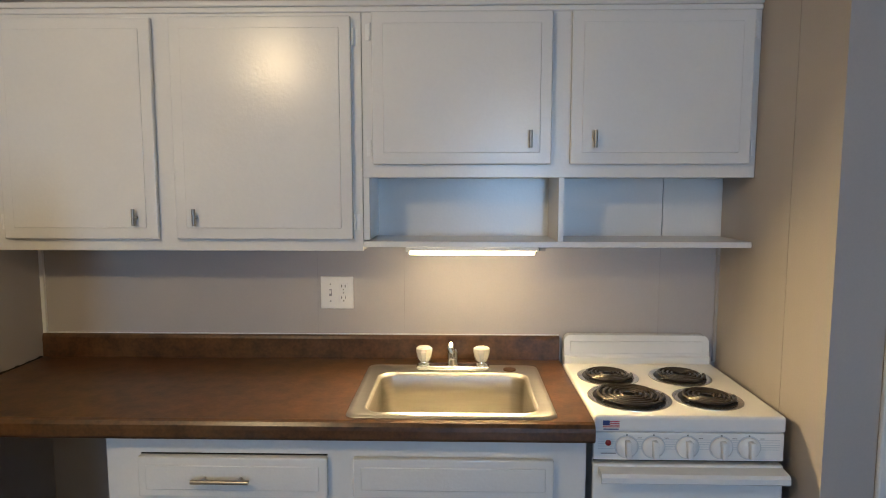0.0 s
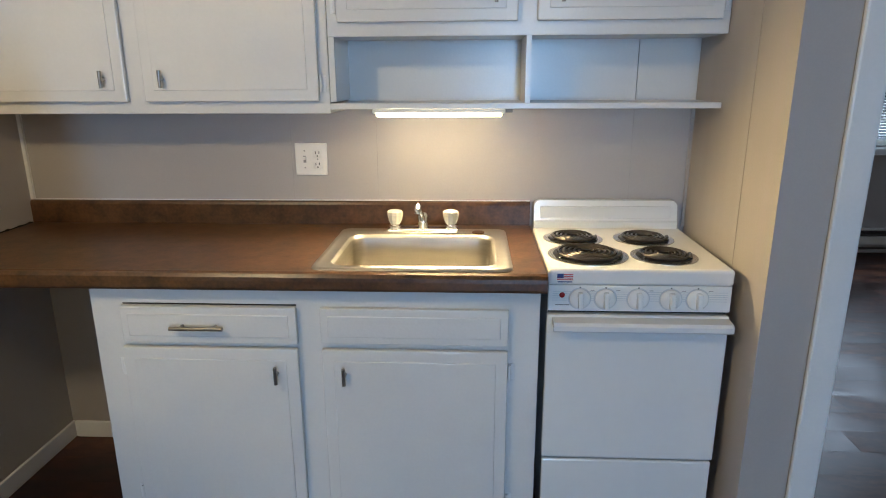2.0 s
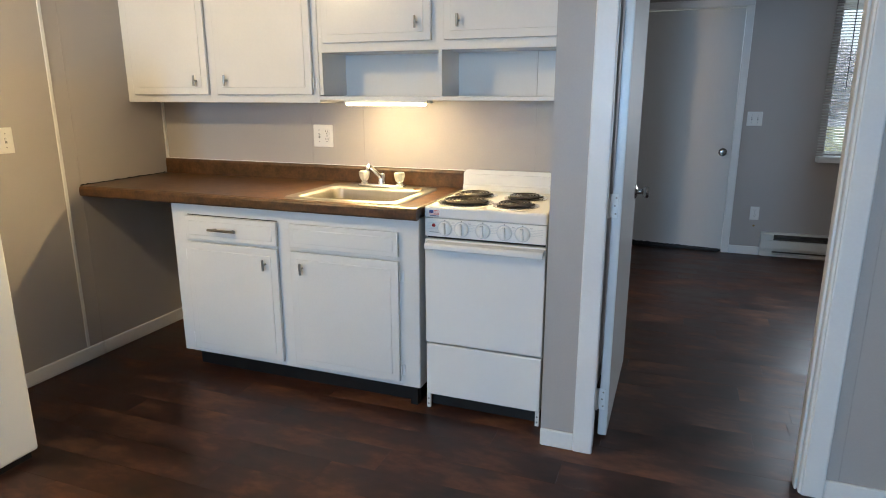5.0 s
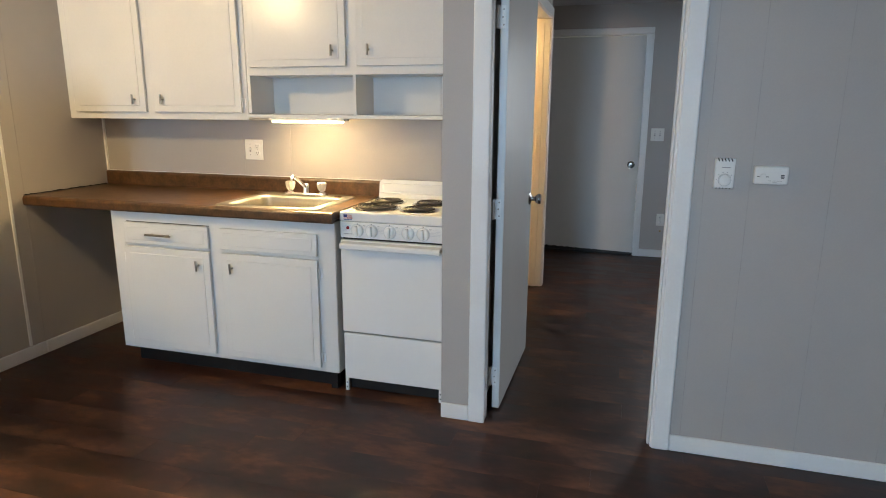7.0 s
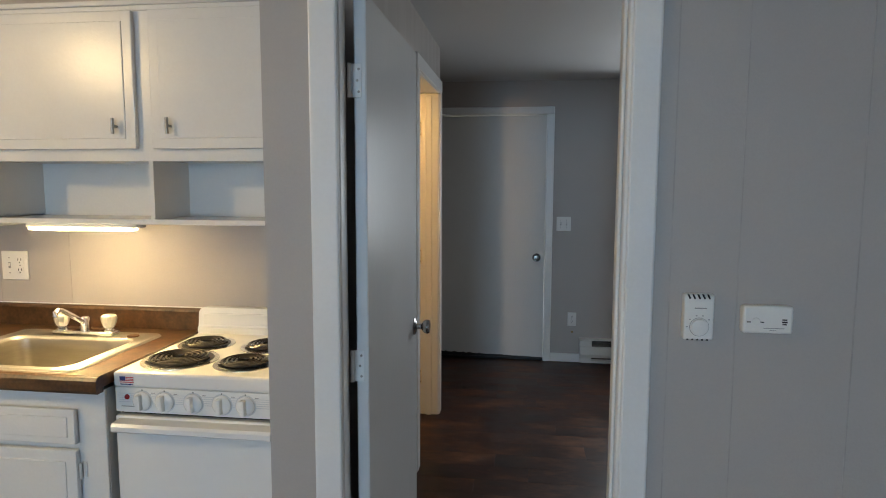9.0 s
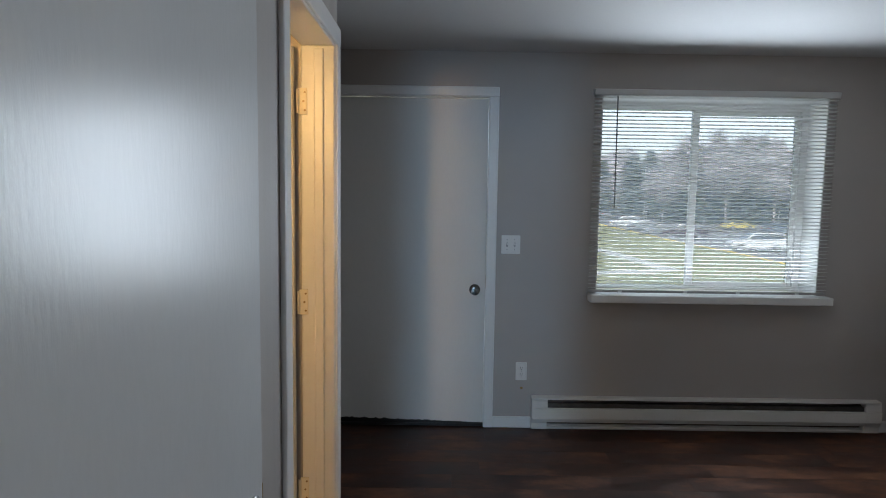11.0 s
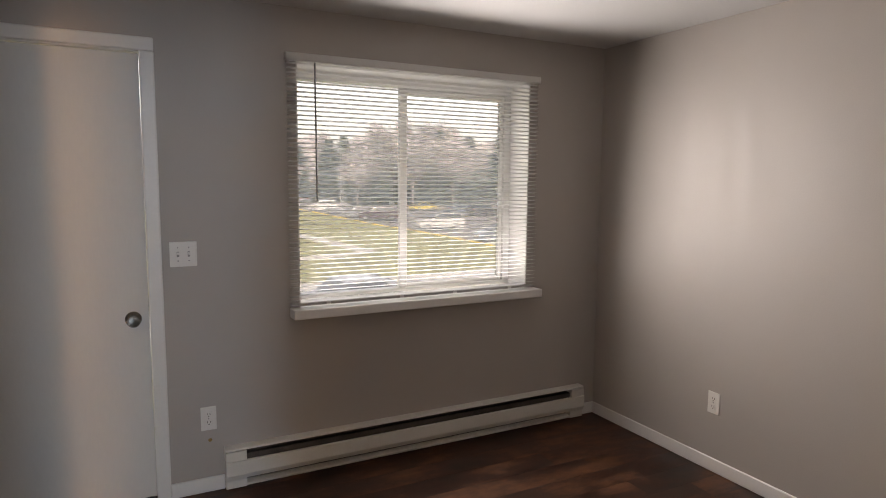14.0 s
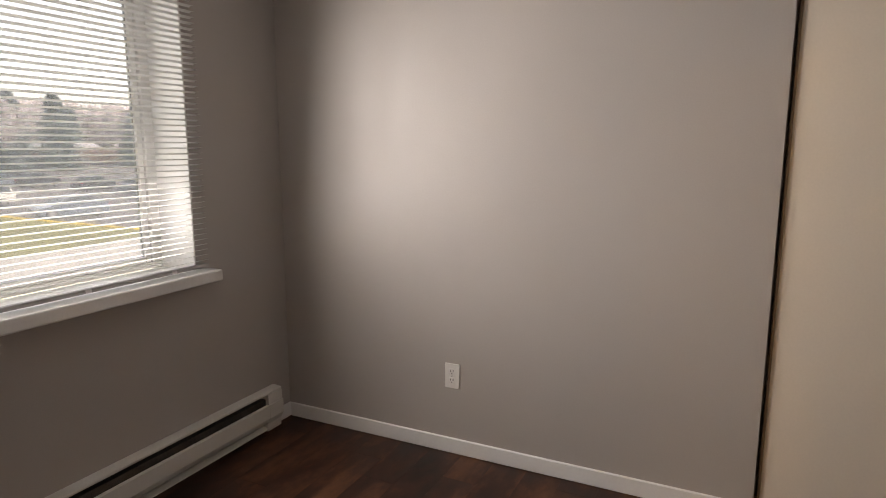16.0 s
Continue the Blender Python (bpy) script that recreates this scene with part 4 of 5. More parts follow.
part("front_panel", bm, HEATER, ht)
part("fin_element", box(mesh(), HX0 + 0.095, HX1 - 0.095, HF + 0.020, YF - 0.008, 0.06, 0.170), FIN, ht, "dark metal heating fins")
bm = mesh()
profile_x(bm, HX0 + 0.09, HX1 - 0.09, [(YF - 0.006, 0.03), (HF + 0.012, 0.022), (HF + 0.012, 0.018), (YF - 0.006, 0.026)])
part("bottom_lip", bm, HEATER, ht)
for x0, x1 in ((HX0, HX0 + 0.096), (HX1 - 0.096, HX1)):
    bm = mesh()
    profile_x(bm, x0, x1, [(YF - 0.001, 0.2), (HF + 0.002, 0.192), (HF + 0.002, 0.146), (HF - 0.005, 0.144), (HF - 0.005, 0.078), (HF + 0.014, 0.045), (HF + 0.014, 0.008), (YF - 0.001, 0.008)])
    part("end_cap", bm, HEATER, ht)
part("foot", box(mesh(), HX0 + 0.02, HX1 - 0.02, YF - 0.02, YF - 0.008, 0, 0.03), HEATER, ht)

# ceiling lamps of the kitchen
for lx, ly in ((-0.78, 0.70), (0.98, -2.40)):
    cl = thing("ceiling_lamp", (lx, ly, H), "round flush ceiling lamp in the kitchen", "ceiling lamp", "kitchen ceiling lamps")
    part("base", turned(mesh(), (lx, ly, H), (0, 0, -1), [(0, 0.11), (0.006, 0.11), (0.009, 0.10)], 28), NICKEL, cl, smooth=True)
    part("socket", turned(mesh(), (lx, ly, H - 0.009), (0, 0, -1), [(0, 0.022), (0.004, 0.02)], 14), PLASTIC, cl, smooth=True)

# closet door beside the side wall
cd = thing("closet_door", (XE, 2.83, 0), "beige painted sliding closet door slightly ajar", "closet door")
part("panel", box(mesh(), XE + 0.02, XE + 0.055, 2.22, 3.447, 0.02, 2.2, 0.002, 1), CLOSETP, cd)
part("edge_strip", box(mesh(), XE + 0.012, XE + 0.055, 3.447, 3.455, 0.02, 2.2), WOODEDGE, cd, "bare wood edge strip")
part("header", box(mesh(), XE, XE + 0.10, 2.2, 3.467, 2.205, TOP - 0.02), WALL, cd)

# joints of the wall panelling
for x in (-0.245, 0.06, 0.946):
    part("panel_joint", box(mesh(), x - 0.0012, x + 0.0012, YN - 0.0012, YN, 0.99, 1.308), JOINT, None, "fine joint between wall panels", category="wall joint", kind="structure")
for x in (2.17, 2.326, 2.59, 2.87):
    part("panel_joint", box(mesh(), x - 0.0015, x + 0.0015, YD - 0.0014, YD, 0.072, H), JOINT, None, "fine joint between wall panels", category="wall joint", kind="structure")
part("trim", box(mesh(), XW, XW + 0.006, 1.952, 1.970, 0.073, H, 0.002, 1), TRIM, None, "painted batten over the wall panel joint", category="wall batten", kind="structure")
part("panel_joint", box(mesh(), XW, XW + 0.0012, 2.050, 2.053, 0.073, H), JOINT, None, "fine joint between wall panels", category="wall joint", kind="structure")
part("trim", box(mesh(), XW, XW + 0.012, YN - 0.012, YN, 0.99, 1.308), TRIM, None, "white corner bead of the counter niche", category="corner bead", kind="structure")
part("trim", box(mesh(), 1.137, 1.147, YN - 0.010, YN, 0.9, 1.31), WALL, None, "painted corner bead beside the stove", category="corner bead", kind="structure")
part("panel_joint", box(mesh(), 1.1458, 1.147, 2.198, 2.2005, 0.0, H), JOINT, None, "fine joint between wall panels", category="wall joint", kind="structure")

# ---- outdoors, seen through the window ----
GZ = -3.25
GRASS = material("winter_grass", (0.15, 0.145, 0.045), 0.9, vary=0.25, scale=0.25, fine=3.0, bump=0.3)
ASPH = material("asphalt", (0.125, 0.120, 0.118), 0.85, vary=0.15, scale=0.2, fine=6, bump=0.1)
CONC = material("pale_concrete", (0.34, 0.33, 0.30), 0.85, vary=0.12, scale=0.6, fine=8)
YELLOW = material("yellow_kerb_paint", (0.60, 0.42, 0.04), 0.7, vary=0.2, scale=1)
TYRE = plain("tyre_rubber", (0.02, 0.02, 0.02), 0.8)
CARGLASS = plain("car_glass", (0.02, 0.025, 0.03), 0.08)
BARK = material("grey_bark", (0.20, 0.18, 0.17), 0.9, vary=0.3, scale=3)
# far trees' colours raised and greyed: the haze of distance put into them
TWIG = material("hazed_bare_twigs", (0.50, 0.465, 0.47), 0.9, vary=0.25, scale=2)
NEEDLE = material("hazed_evergreen_needles", (0.25, 0.295, 0.30), 0.9, vary=0.3, scale=1.5)
for foliage in (TWIG, NEEDLE):
    fn, fl = foliage.node_tree.nodes, foliage.node_tree.links
    passing, leaf_mix = fn.new("ShaderNodeBsdfTranslucent"), fn.new("ShaderNodeMixShader")
    leaf_mix.inputs["Fac"].default_value = 0.5
    fl.new(fn["Color Ramp"].outputs["Color"], passing.inputs["Color"])
    fl.new(fn["Principled BSDF"].outputs["BSDF"], leaf_mix.inputs[1])
    fl.new(passing.outputs["BSDF"], leaf_mix.inputs[2])
    fl.new(leaf_mix.outputs["Shader"], fn["Material Output"].inputs["Surface"])
    fn["Principled BSDF"].inputs["Specular IOR Level"].default_value = 0.1
SCRUB = material("brown_scrub", (0.14, 0.105, 0.095), 0.9, vary=0.3, scale=1.0)
POLE = plain("pole_metal", (0.28, 0.28, 0.29), 0.5, 0.5)
SIDING = material("house_siding", (0.36, 0.37, 0.39), 0.8, vary=0.1, scale=1)
ROOF = material("grey_roof", (0.26, 0.26, 0.27), 0.9, vary=0.15, scale=1)


def sheet(name, pts, z, mat, label, category, thick=0.0):
    bm = mesh()
    vs = [bm.verts.new((x, y, z)) for x, y in pts]
    f = bm.faces.new(vs)
    if thick:
        ex = bmesh.ops.extrude_face_region(bm, geom=[f])
        bmesh.ops.translate(bm, vec=(0, 0, -thick), verts=[v for v in ex["geom"] if isinstance(v, bmesh.types.BMVert)])
    return part(name, bm, mat, None, label, category=category, kind="structure")


sheet("ground", [(-900, 6.2), (900, 6.2), (900, 1500), (-900, 1500)], GZ - 0.15, ASPH, "grey asphalt parking lot reaching the distance", "ground")
sheet("ground", [(-60, 6.3), (25.3, 6.3), (25.7, 40.3), (26.1, 54.3), (25.4, 62.8), (26.4, 85.1), (26.2, 103.5), (-60, 103.5)], GZ, GRASS, "pale winter lawn beside the parking lot", "lawn", 0.15)


def strip(name, a, b, w, z, h, mat, label, category):
    a, b = Vector((*a, 0)), Vector((*b, 0))
    s = (b - a).normalized().cross(Vector((0, 0, 1))) * w / 2
    bm = mesh()
    lo = [bm.verts.new((p.x, p.y, z)) for p in (a + s, b + s, b - s, a - s)]
    hi = [bm.verts.new((p.x, p.y, z + h)) for p in (a + s, b + s, b - s, a - s)]
    bm.faces.new(hi)
    for i in range(4):
        bm.faces.new((lo[i], lo[(i + 1) % 4], hi[(i + 1) % 4], hi[i]))
    return part(name, bm, mat, None, label, category=category, kind="structure")


strip("pavement", (16.3, 40.6), (15.2, 54.9), 1.3, GZ, 0.012, CONC, "pale concrete footpath across the lawn", "footpath")
strip("pavement", (16.4, 40.8), (-8.8, 31.1), 1.3, GZ, 0.016, CONC, "pale concrete footpath across the lawn", "footpath")
strip("pavement", (-43.4, 21.7), (25.2, 27.3), 8.4, GZ, 0.010, CONC, "pale drive in front of the building", "drive")
for a, b in (((25.4, 7.3), (25.8, 40.3)), ((25.8, 40.3), (26.2, 54.3)), ((26.2, 54.3), (25.6, 62.8)), ((25.6, 62.8), (26.5, 103.5))):
    strip("kerb", a, b, 0.35, GZ - 0.15, 0.19, YELLOW, "yellow painted kerb along the lawn", "kerb")


def car_body(bm, L, W, Hh, suv):
    """The outline of the side, carried across the width and drawn in towards the roof."""
    if suv:
        side = [(-0.5, 0.30), (-0.5, 0.62), (-0.47, 0.68), (-0.43, 0.97), (-0.38, 1.0), (0.05, 1.0), (0.10, 0.97), (0.24, 0.64), (0.46, 0.55), (0.5, 0.45), (0.5, 0.24), (0.46, 0.18), (-0.47, 0.18)]
    else:
        side = [(-0.5, 0.32), (-0.49, 0.62), (-0.36, 0.68), (-0.24, 0.96), (-0.16, 1.0), (0.04, 1.0), (0.12, 0.95), (0.25, 0.64), (0.46, 0.52), (0.5, 0.42), (0.5, 0.24), (0.46, 0.18), (-0.47, 0.18)]
    rows = []
    for k in (-1, -0.93, 0.93, 1):
        row = []
        for x, z in side:
            tuck = 0.80 if z > 0.9 else (1.0 if z > 0.25 else 0.94)
            drop = 0.0 if abs(k) < 0.95 else 0.02
            row.append(bm.verts.new((x * L * (1 - drop), k * W / 2 * tuck, z * Hh - drop * 0.3)))
        rows.append(row)
    n = len(side)
    for a, b in zip(rows, rows[1:]):
        for i in range(n):
            bm.faces.new((a[i], a[(i + 1) % n], b[(i + 1) % n], b[i]))
    bm.faces.new(rows[0][::-1])
    bm.faces.new(rows[-1])
    return bm


def car(x, y, heading, color, suv=False, label="", L=4.5, W=1.78, ground=GZ - 0.15):
    Hh = 1.68 if suv else 1.45
    mat = material("car_paint", color, 0.3, vary=0.03, scale=1, coat=0.6, bump=0)
    c = thing("parked_car", (0, 0, 0), label, "car", "parked cars in the lot")
    part("body", car_body(mesh(), L, W, Hh, suv), mat, c, smooth=True)
    x0, x1 = (-0.41, 0.07) if suv else (-0.26, 0.06)
    for sy in (-1, 1):
        bm = mesh()
        q = [(x0 * L - 0.12, sy * W * 0.485, 0.68 * Hh), (x1 * L + 0.50, sy * W * 0.485, 0.68 * Hh), (x1 * L, sy * W * 0.418, 0.94 * Hh), (x0 * L, sy * W * 0.418, 0.94 * Hh)]
        inner = [bm.verts.new(p) for p in q]
        outer = [bm.verts.new((p[0], p[1] + sy * 0.03, p[2])) for p in q]
        bm.faces.new(outer)
        for i in range(4):
            bm.faces.new((inner[i], inner[(i + 1) % 4], outer[(i + 1) % 4], outer[i]))
        part("side_window", bm, CARGLASS, c)
    for xa, za, xb, zb in (((0.245 if suv else 0.25) * L, 0.665 * Hh, 0.115 * L, 0.955 * Hh), ((-0.475 if suv else -0.35) * L, 0.70 * Hh, (-0.435 if suv else -0.245) * L, 0.95 * Hh)):
        bm = mesh()
        sx = 0.03 if xa > 0 else -0.03
        lo = [bm.verts.new(p) for p in ((xa, -W * 0.42, za), (xa, W * 0.42, za), (xb, W * 0.37, zb), (xb, -W * 0.37, zb))]
        hi = [bm.verts.new((v.co.x + sx, v.co.y, v.co.z + 0.02)) for v in lo]
        bm.faces.new(hi)
        for i in range(4):
            bm.faces.new((lo[i], lo[(i + 1) % 4], hi[(i + 1) % 4], hi[i]))
        part("windscreen", bm, CARGLASS, c)
    for wx in (-0.31 * L, 0.32 * L):
        for sy in (-1, 1):
            yy = sy * W * 0.47
            wh = part("wheel", turned(mesh(), (wx, yy - sy * 0.1, 0.33), (0, sy, 0), [(0, 0.30), (0.02, 0.33), (0.18, 0.33), (0.2, 0.30)], 18), TYRE, c, smooth=True)
            part("rim", turned(mesh(), (wx, yy + sy * 0.095, 0.33), (0, sy, 0), [(0, 0.2), (0.012, 0.19), (0.014, 0.05)], 14), POLE, wh, smooth=True)
    for sy in (-1, 1):
        part("headlight", box(mesh(), 0.47 * L, 0.497 * L, sy * W * 0.36 - 0.16, sy * W * 0.36 + 0.16, 0.43 * Hh, 0.50 * Hh, 0.02, 1), ACRYLIC, c)
        part("tail_light", box(mesh(), -0.503 * L, -0.48 * L, sy * W * 0.4 - 0.1, sy * W * 0.4 + 0.1, 0.50 * Hh, 0.60 * Hh, 0.02, 1), RED, c)
    c.matrix_basis = pose(x, y, ground, 0, 0, heading)
    return c


WHT, SIL, DRK, BLU, MAR, YEL = (0.42, 0.42, 0.42), (0.15, 0.16, 0.175), (0.03, 0.03, 0.035), (0.10, 0.12, 0.15), (0.035, 0.018, 0.025), (0.42, 0.33, 0.08)
car(29.7, 57.0, 172, WHT, True, "white parked SUV beside the lawn", 4.7)
car(29.0, 71.7, 165, MAR, True, "dark maroon parked minivan beside the lawn", 4.9)
car(28.9, 78.1, 165, SIL, False, "silver parked sedan beside the lawn")
car(29.2, 86.7, 165, SIL, False, "pale silver parked sedan beside the lawn")
car(29.0, 94.3, 165, WHT, True, "white parked SUV far along the lawn")
car(28.9, 44.6, 168, BLU, False, "blue-grey parked sedan near the kerb")
car(44.1, 90.9, 8, YEL, False, "yellow parked car across the lot", 4.3)
car(45.7, 82.4, 8, BLU, False, "grey-blue parked sedan across the lot")
car(46.3, 76.5, 8, DRK, True, "black parked SUV across the lot")
car(46.9, 67.8, 10, DRK, False, "black parked sedan across the lot")
car(47.4, 60.8, 10, SIL, False, "silver parked sedan across the lot")
car(46.9, 148.8, 0, WHT, True, "white van at the far end of lot", 5.5, 2.0)
car(40.9, 127.2, 90, DRK, False, "dark parked car far across the lot")
car(35.5, 131.5, 90, SIL, False, "silver parked car far across the lot")
car(51.7, 129.4, 90, BLU, True, "blue parked SUV far across the lot")
car(9.3, 22.4, 5, SIL, False, "silver car on the drive below the window", ground=GZ + 0.01)


def bare_tree(seed, height, spread):
    rnd = random.Random(seed)
    t = thing("bare_tree", (0, 0, 0), "leafless tree beyond the parking lot, haze put into its grey-brown", "tree", "trees beyond the lot")
    bm = mesh()
    rod(bm, (0, 0, -0.3), (0.1, 0, height * 0.45), 0.22, 0.13, 8)
    ends = []
    for i in range(9):
        a, h0 = rnd.uniform(0, 6.28), height * rnd.uniform(0.22, 0.45)
        e = Vector((math.cos(a) * spread * rnd.uniform(0.4, 0.8), math.sin(a) * spread * rnd.uniform(0.4, 0.8), height * rnd.uniform(0.55, 0.95)))
        rod(bm, (0.05, 0, h0), e, 0.09, 0.03, 6)
        ends.append((Vector((0.05, 0, h0)), e))
    part("trunk", bm, BARK, t)
    verts, faces = [], []
    for i in range(9000):
        s, e = rnd.choice(ends)
        p = s.lerp(e, rnd.uniform(0.35, 1.1)) + Vector((rnd.gauss(0, 0.16), rnd.gauss(0, 0.16), rnd.gauss(0, 0.13))) * spread
        d = Vector((rnd.uniform(-1, 1), rnd.uniform(-1, 1), rnd.uniform(0.0, 1.3))).normalized() * rnd.uniform(0.5, 1.3)
        w = Vector((rnd.uniform(-1, 1), rnd.uniform(-1, 1), 0.1)).normalized() * 0.075
        k = len(verts)
        verts += [p - w, p + w, p + d]
        faces.append((k, k + 1, k + 2))
    me = bpy.data.meshes.new("crown")
    me.from_pydata(verts, [], faces)
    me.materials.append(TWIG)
    o = new("crown", me)
    o.parent = t
    return t


def evergreen(seed, height, spread):
    rnd = random.Random(seed)
    t = thing("evergreen_tree", (0, 0, 0), "conifer beyond the parking lot, haze put into its green", "tree", "trees beyond the lot")
    part("trunk", rod(mesh(), (0, 0, -0.3), (0, 0, height * 0.95), 0.2, 0.03, 8), BARK, t)
    verts, faces = [], []
    for i in range(5200):
        h = rnd.random() ** 1.4
        r = spread * (1 - h) ** 0.75 * (0.75 + 0.30 * math.sin(h * 40 + 3 * math.sin(seed * 3 + i % 7))) * rnd.uniform(0.3, 1.05)
        a = rnd.uniform(0, 6.28)
        p = Vector((r * math.cos(a), r * math.sin(a), height * (0.10 + 0.90 * h) - r * 0.22))
        d = Vector((math.cos(a), math.sin(a), rnd.uniform(-0.5, 0.2))) * rnd.uniform(0.6, 1.2)
        w = Vector((-math.sin(a), math.cos(a), rnd.uniform(-0.3, 0.3))) * rnd.uniform(0.25, 0.5)
        k = len(verts)
        verts += [p - w, p + w, p + d]
        faces.append((k, k + 1, k + 2))
    me = bpy.data.meshes.new("crown")
    me.from_pydata(verts, [], faces)
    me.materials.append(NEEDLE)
    o = new("crown", me)
    o.parent = t
    return t


bares = [bare_tree(s, 13.5, 4.2) for s in (1, 2, 3)]
greens = [evergreen(s, 14.5, 5.2) for s in (4, 5)]
rnd = random.Random(11)
spots = []
for i in range(70):
    u = rnd.random()
    x, y = 18 + 125 * u + rnd.uniform(-2, 2), 128 + rnd.uniform(0, 45) - 30 * max(0, u - 0.3)
    # those in front of the house stand behind it instead
    behind = 1.5 if 0.56 < (x - 2) / (y - 3) < 0.76 else 1.0
    spots.append((2 + (x - 2) * behind, 3 + (y - 3) * behind))
for i, b in enumerate(bares + greens):
    b.matrix_basis = pose(52 + i * 6.5, 122 + 3 * (i % 2), GZ - 0.15, 0, 0, 40 * i)
for i, (x, y) in enumerate(spots):
    src = greens[i % 2] if i % 5 in (1, 3) and x > 30 else bares[i % 3]
    o = copy_thing(src, pose(x, y, GZ - 0.15, 0, 0, rnd.uniform(0, 360)))
    k = rnd.uniform(0.62, 1.35) * (0.72 if x < 48 else 1.0)
    o.scale = (k, k, k)
# conifers in a close row behind the lot
for i, az in enumerate((22.4, 23.8, 26.0, 27.3)):
    far = 122 + 7 * (i % 3)
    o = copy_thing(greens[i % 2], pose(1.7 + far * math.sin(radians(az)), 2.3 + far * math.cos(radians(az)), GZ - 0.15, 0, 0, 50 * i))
    k = (0.95, 1.05, 1.10, 0.98)[i]
    o.scale = (k * 1.35, k * 1.35, k)
# tall bare trees before them
for i, az in enumerate((19.6, 21.0, 22.9, 24.6, 25.3, 26.8, 28.2, 28.9)):
    far = 114 + 4 * (i * 5 % 3)
    o = copy_thing(bares[i % 3], pose(1.7 + far * math.sin(radians(az)), 2.3 + far * math.cos(radians(az)), GZ - 0.15, 0, 0, 70 * i))
    k = (0.8, 0.9, 1.12, 1.0, 1.16, 1.05, 0.98, 0.85)[i]
    o.scale = (k * 1.1, k * 1.1, k)
o = copy_thing(greens[0], pose(42.3, 49.5, GZ - 0.15, 0, 0, 70))
o.scale = (0.60, 0.60, 1.18)

# far belt of woods
verts, faces = [], []
rnd = random.Random(5)
for i in range(70000):
    x = rnd.uniform(-40, 330)
    y = 215 + rnd.uniform(0, 30)
    top = 18.0 + 2.5 * math.sin(x * 0.07) + 2.0 * math.sin(x * 0.23) + 1.5 * math.sin(x * 0.61)
    p = Vector((x, y, GZ + top * rnd.random() ** 1.1))
    k = len(verts)
    w = rnd.uniform(0.5, 1.1)
    verts += [p + Vector((-w, 0, 0)), p + Vector((w, 0, 0)), p + Vector((rnd.uniform(-1, 1), 0, rnd.uniform(0.8, 2.6)))]
    faces.append((k, k + 1, k + 2))
me = bpy.data.meshes.new("far_woods")
me.from_pydata(verts, [], faces)
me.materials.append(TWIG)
tagged(new("far_woods", me), "grey-brown belt of bare woods, haze put into its colour", "woods", "", "stuff")

# brown scrub under the trees
verts, faces = [], []
rnd = random.Random(21)
for i in range(26000):
    x = rnd.uniform(5, 190)
    y = 150 + rnd.uniform(0, 22) - 0.10 * max(0, x - 60)
    p = Vector((x, y, GZ - 0.2 + (2.9 + 0.8 * math.sin(x * 0.31)) * rnd.random()))
    k = len(verts)
    w = rnd.uniform(0.2, 0.5)
    verts += [p + Vector((-w, 0, 0)), p + Vector((w, 0, 0)), p + Vector((rnd.uniform(-0.6, 0.6), 0, rnd.uniform(0.4, 1.2)))]
    faces.append((k, k + 1, k + 2))
me = bpy.data.meshes.new("scrub")
me.from_pydata(verts, [], faces)
me.materials.append(SCRUB)
tagged(new("scrub", me), "low brown winter scrub along the trees", "scrub", "", "stuff")

for x, y in ((57, 104), (38, 112), (31, 92)):
    lp = thing("street_lamp", (x, y, GZ - 0.15), "tall pale metal lamp post in the parking lot", "street lamp", "lamp posts in the lot")
    part("pole", rod(mesh(), (x, y, GZ - 0.15), (x, y, GZ + 10.2), 0.11, 0.07, 10), POLE, lp, smooth=True)
    part("arm", rod(mesh(), (x, y, GZ + 10.1), (x - 1.4, y, GZ + 10.3), 0.05, 0.04, 8), POLE, lp)
    part("lamp_head", box(mesh(), x - 1.9, x - 1.2, y - 0.16, y + 0.16, GZ + 10.22, GZ + 10.40, 0.04, 2), POLE, lp)
hs = thing("house", (97, 162, GZ), "low grey house with pitched roof across the lot", "house")
HX, HY = 92.5, 156.0
part("wall", box(mesh(), HX, HX + 20, HY, HY + 8, GZ - 0.15, GZ + 3.0), SIDING, hs)
bm = mesh()
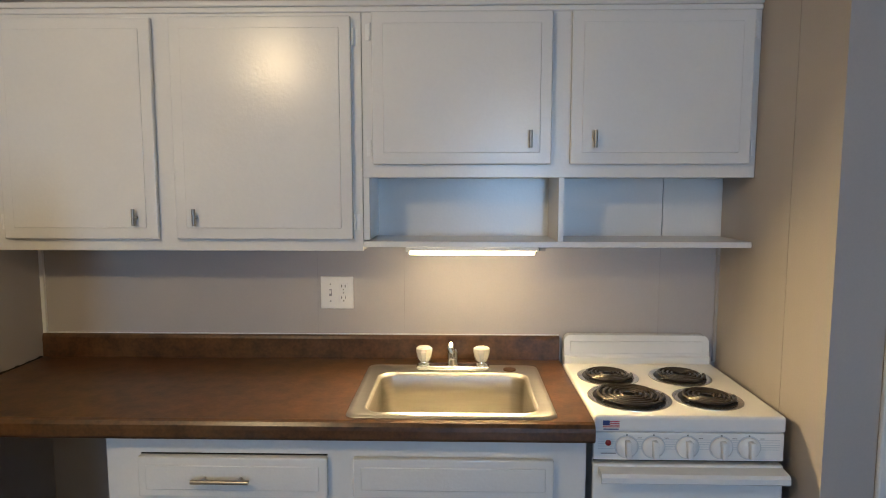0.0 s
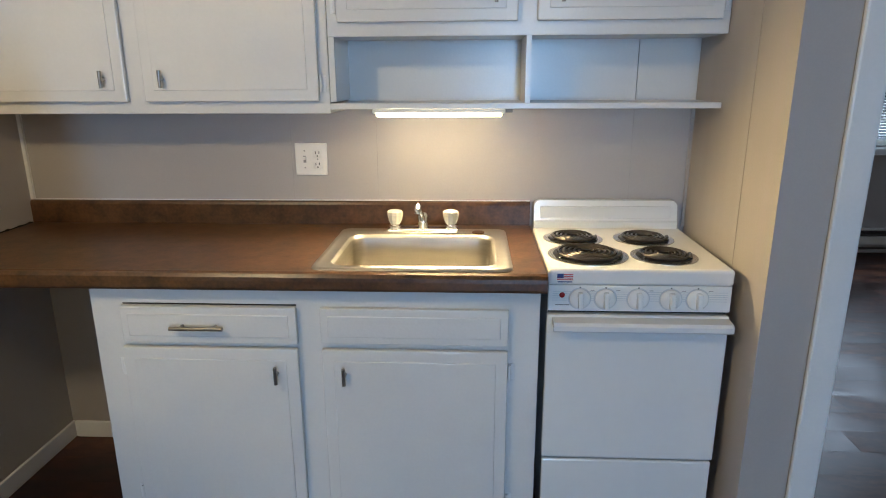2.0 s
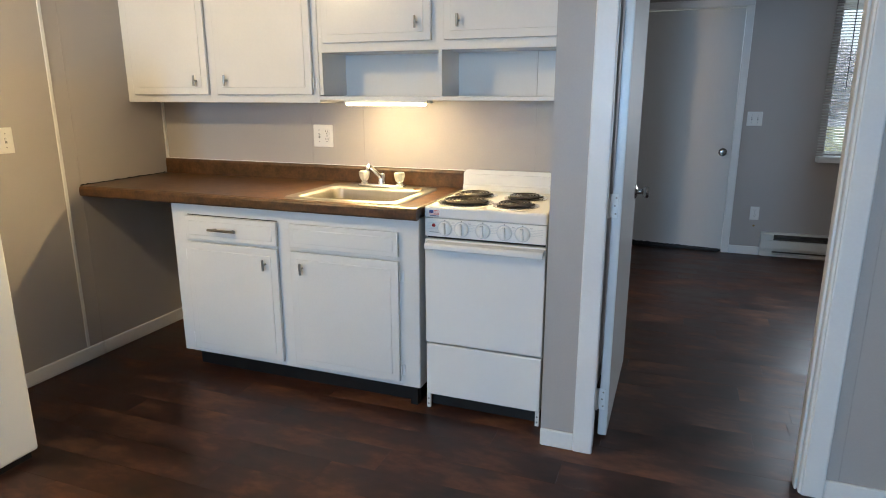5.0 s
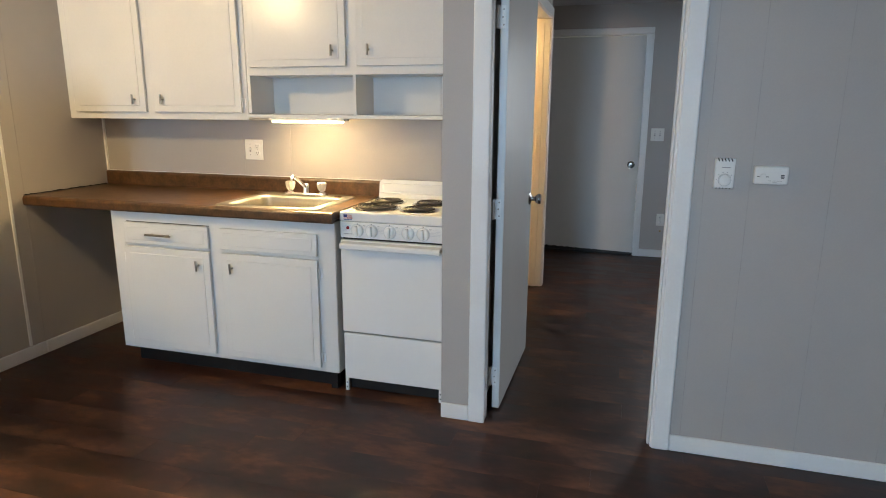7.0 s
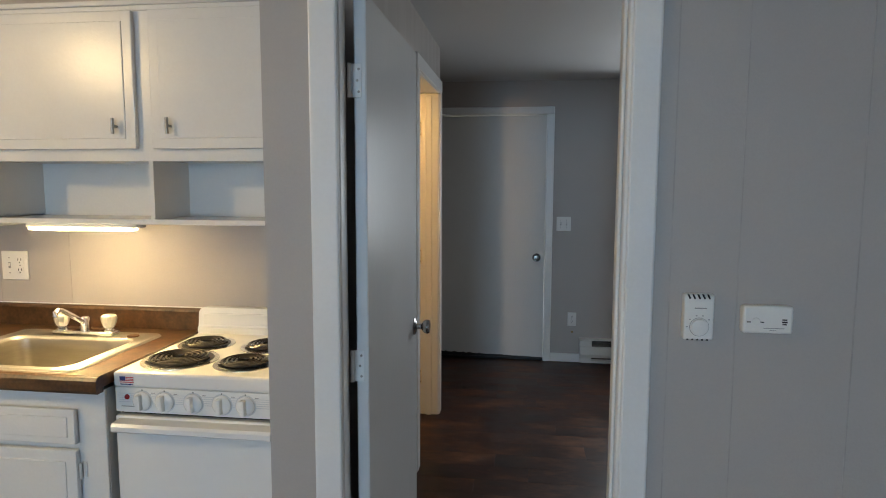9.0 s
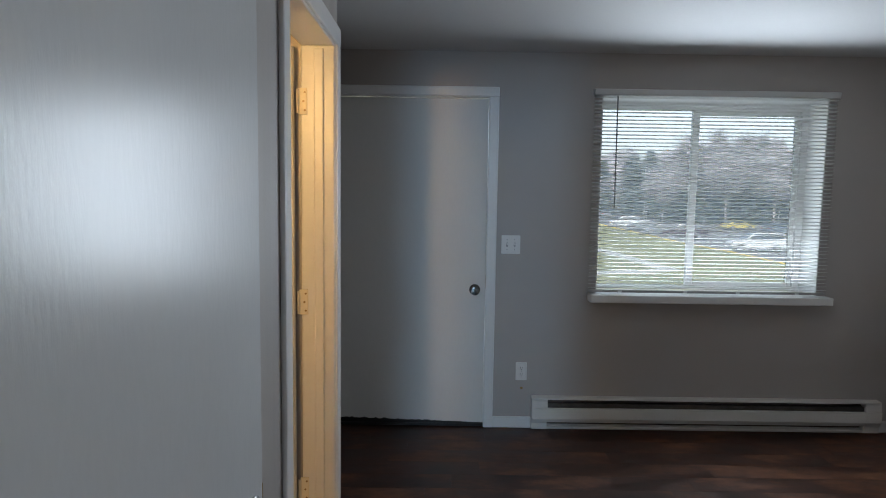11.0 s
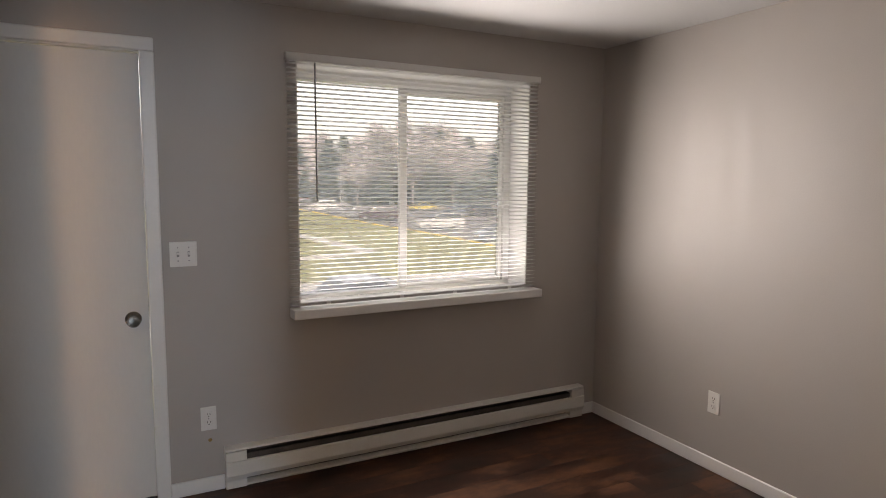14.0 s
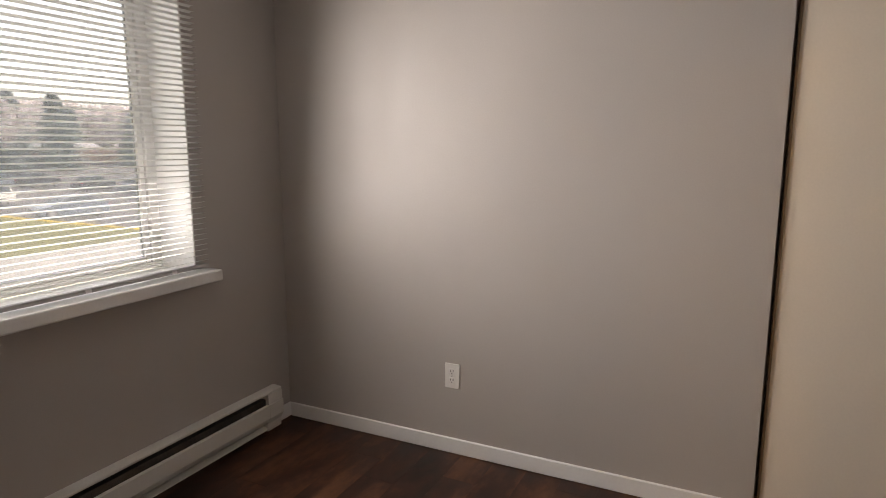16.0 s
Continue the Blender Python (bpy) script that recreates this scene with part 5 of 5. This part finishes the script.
v6 = [bm.verts.new((HX + x, HY + y, GZ + z)) for x, y, z in ((-0.5, -0.6, 2.9), (20.5, -0.6, 2.9), (20.5, 8.6, 2.9), (-0.5, 8.6, 2.9), (0.5, 4, 5.4), (19.5, 4, 5.4))]
for f in ((0, 1, 5, 4), (2, 3, 4, 5), (1, 2, 5), (3, 0, 4), (3, 2, 1, 0)):
    bm.faces.new([v6[i] for i in f])
part("roof", bm, ROOF, hs)
part("fascia", box(mesh(), HX - 0.5, HX + 20.5, HY - 0.68, HY - 0.6, GZ + 2.75, GZ + 3.0), VINYL, hs, "white painted fascia board")
for x in (HX + 2, HX + 6, HX + 10.5):
    wdw = part("window", box(mesh(), x, x + 1.3, HY - 0.06, HY + 0.02, GZ + 0.9, GZ + 2.1), CARGLASS, hs)
    part("frame", box(mesh(), x - 0.08, x + 1.38, HY - 0.04, HY - 0.01, GZ + 0.82, GZ + 0.9), VINYL, wdw)

# ---- floor planks ----
PL, PW = 1.22, 0.152
bm = mesh()
box(bm, 0.0001, PL - 0.0001, 0.0001, PW - 0.0001, -0.006, 0.0)
top = [e for e in bm.edges if all(v.co.z > -0.001 for v in e.verts)]
bmesh.ops.bevel(bm, geom=top, offset=0.00025, segments=1, affect="EDGES")
me = bpy.data.meshes.new("plank")
bm.to_mesh(me)
bm.free()
me.materials.append(PLANK)
rnd = random.Random(7)
part("plank_field", box(mesh(), XW - 0.1, 3.62, -5.3, -1.302, -0.006, 0.0), PLANK, floor)
y = -1.30
while y < 5.70:
    # where the floor ends at either side of this row
    if y < 1.90:
        west, east = XW - 0.08, 3.64
    elif y < 2.70:
        west, east = XW - 0.08, XE + 0.08
    elif y < 4.28:
        west, east = -0.65, XE + 0.08
    else:
        west, east = 0.98, XE + 0.08
    x = XW - 0.1 - rnd.uniform(0.1, 1.1)
    while x < east:
        start, end = max(x, west), min(x + PL, east)
        if end - start > 0.01:
            o = new("plank", me)
            o.parent = floor
            o.location = (start, y, 0)
            o.scale = ((end - start) / PL, 1, 1)
        x += PL
    y += PW
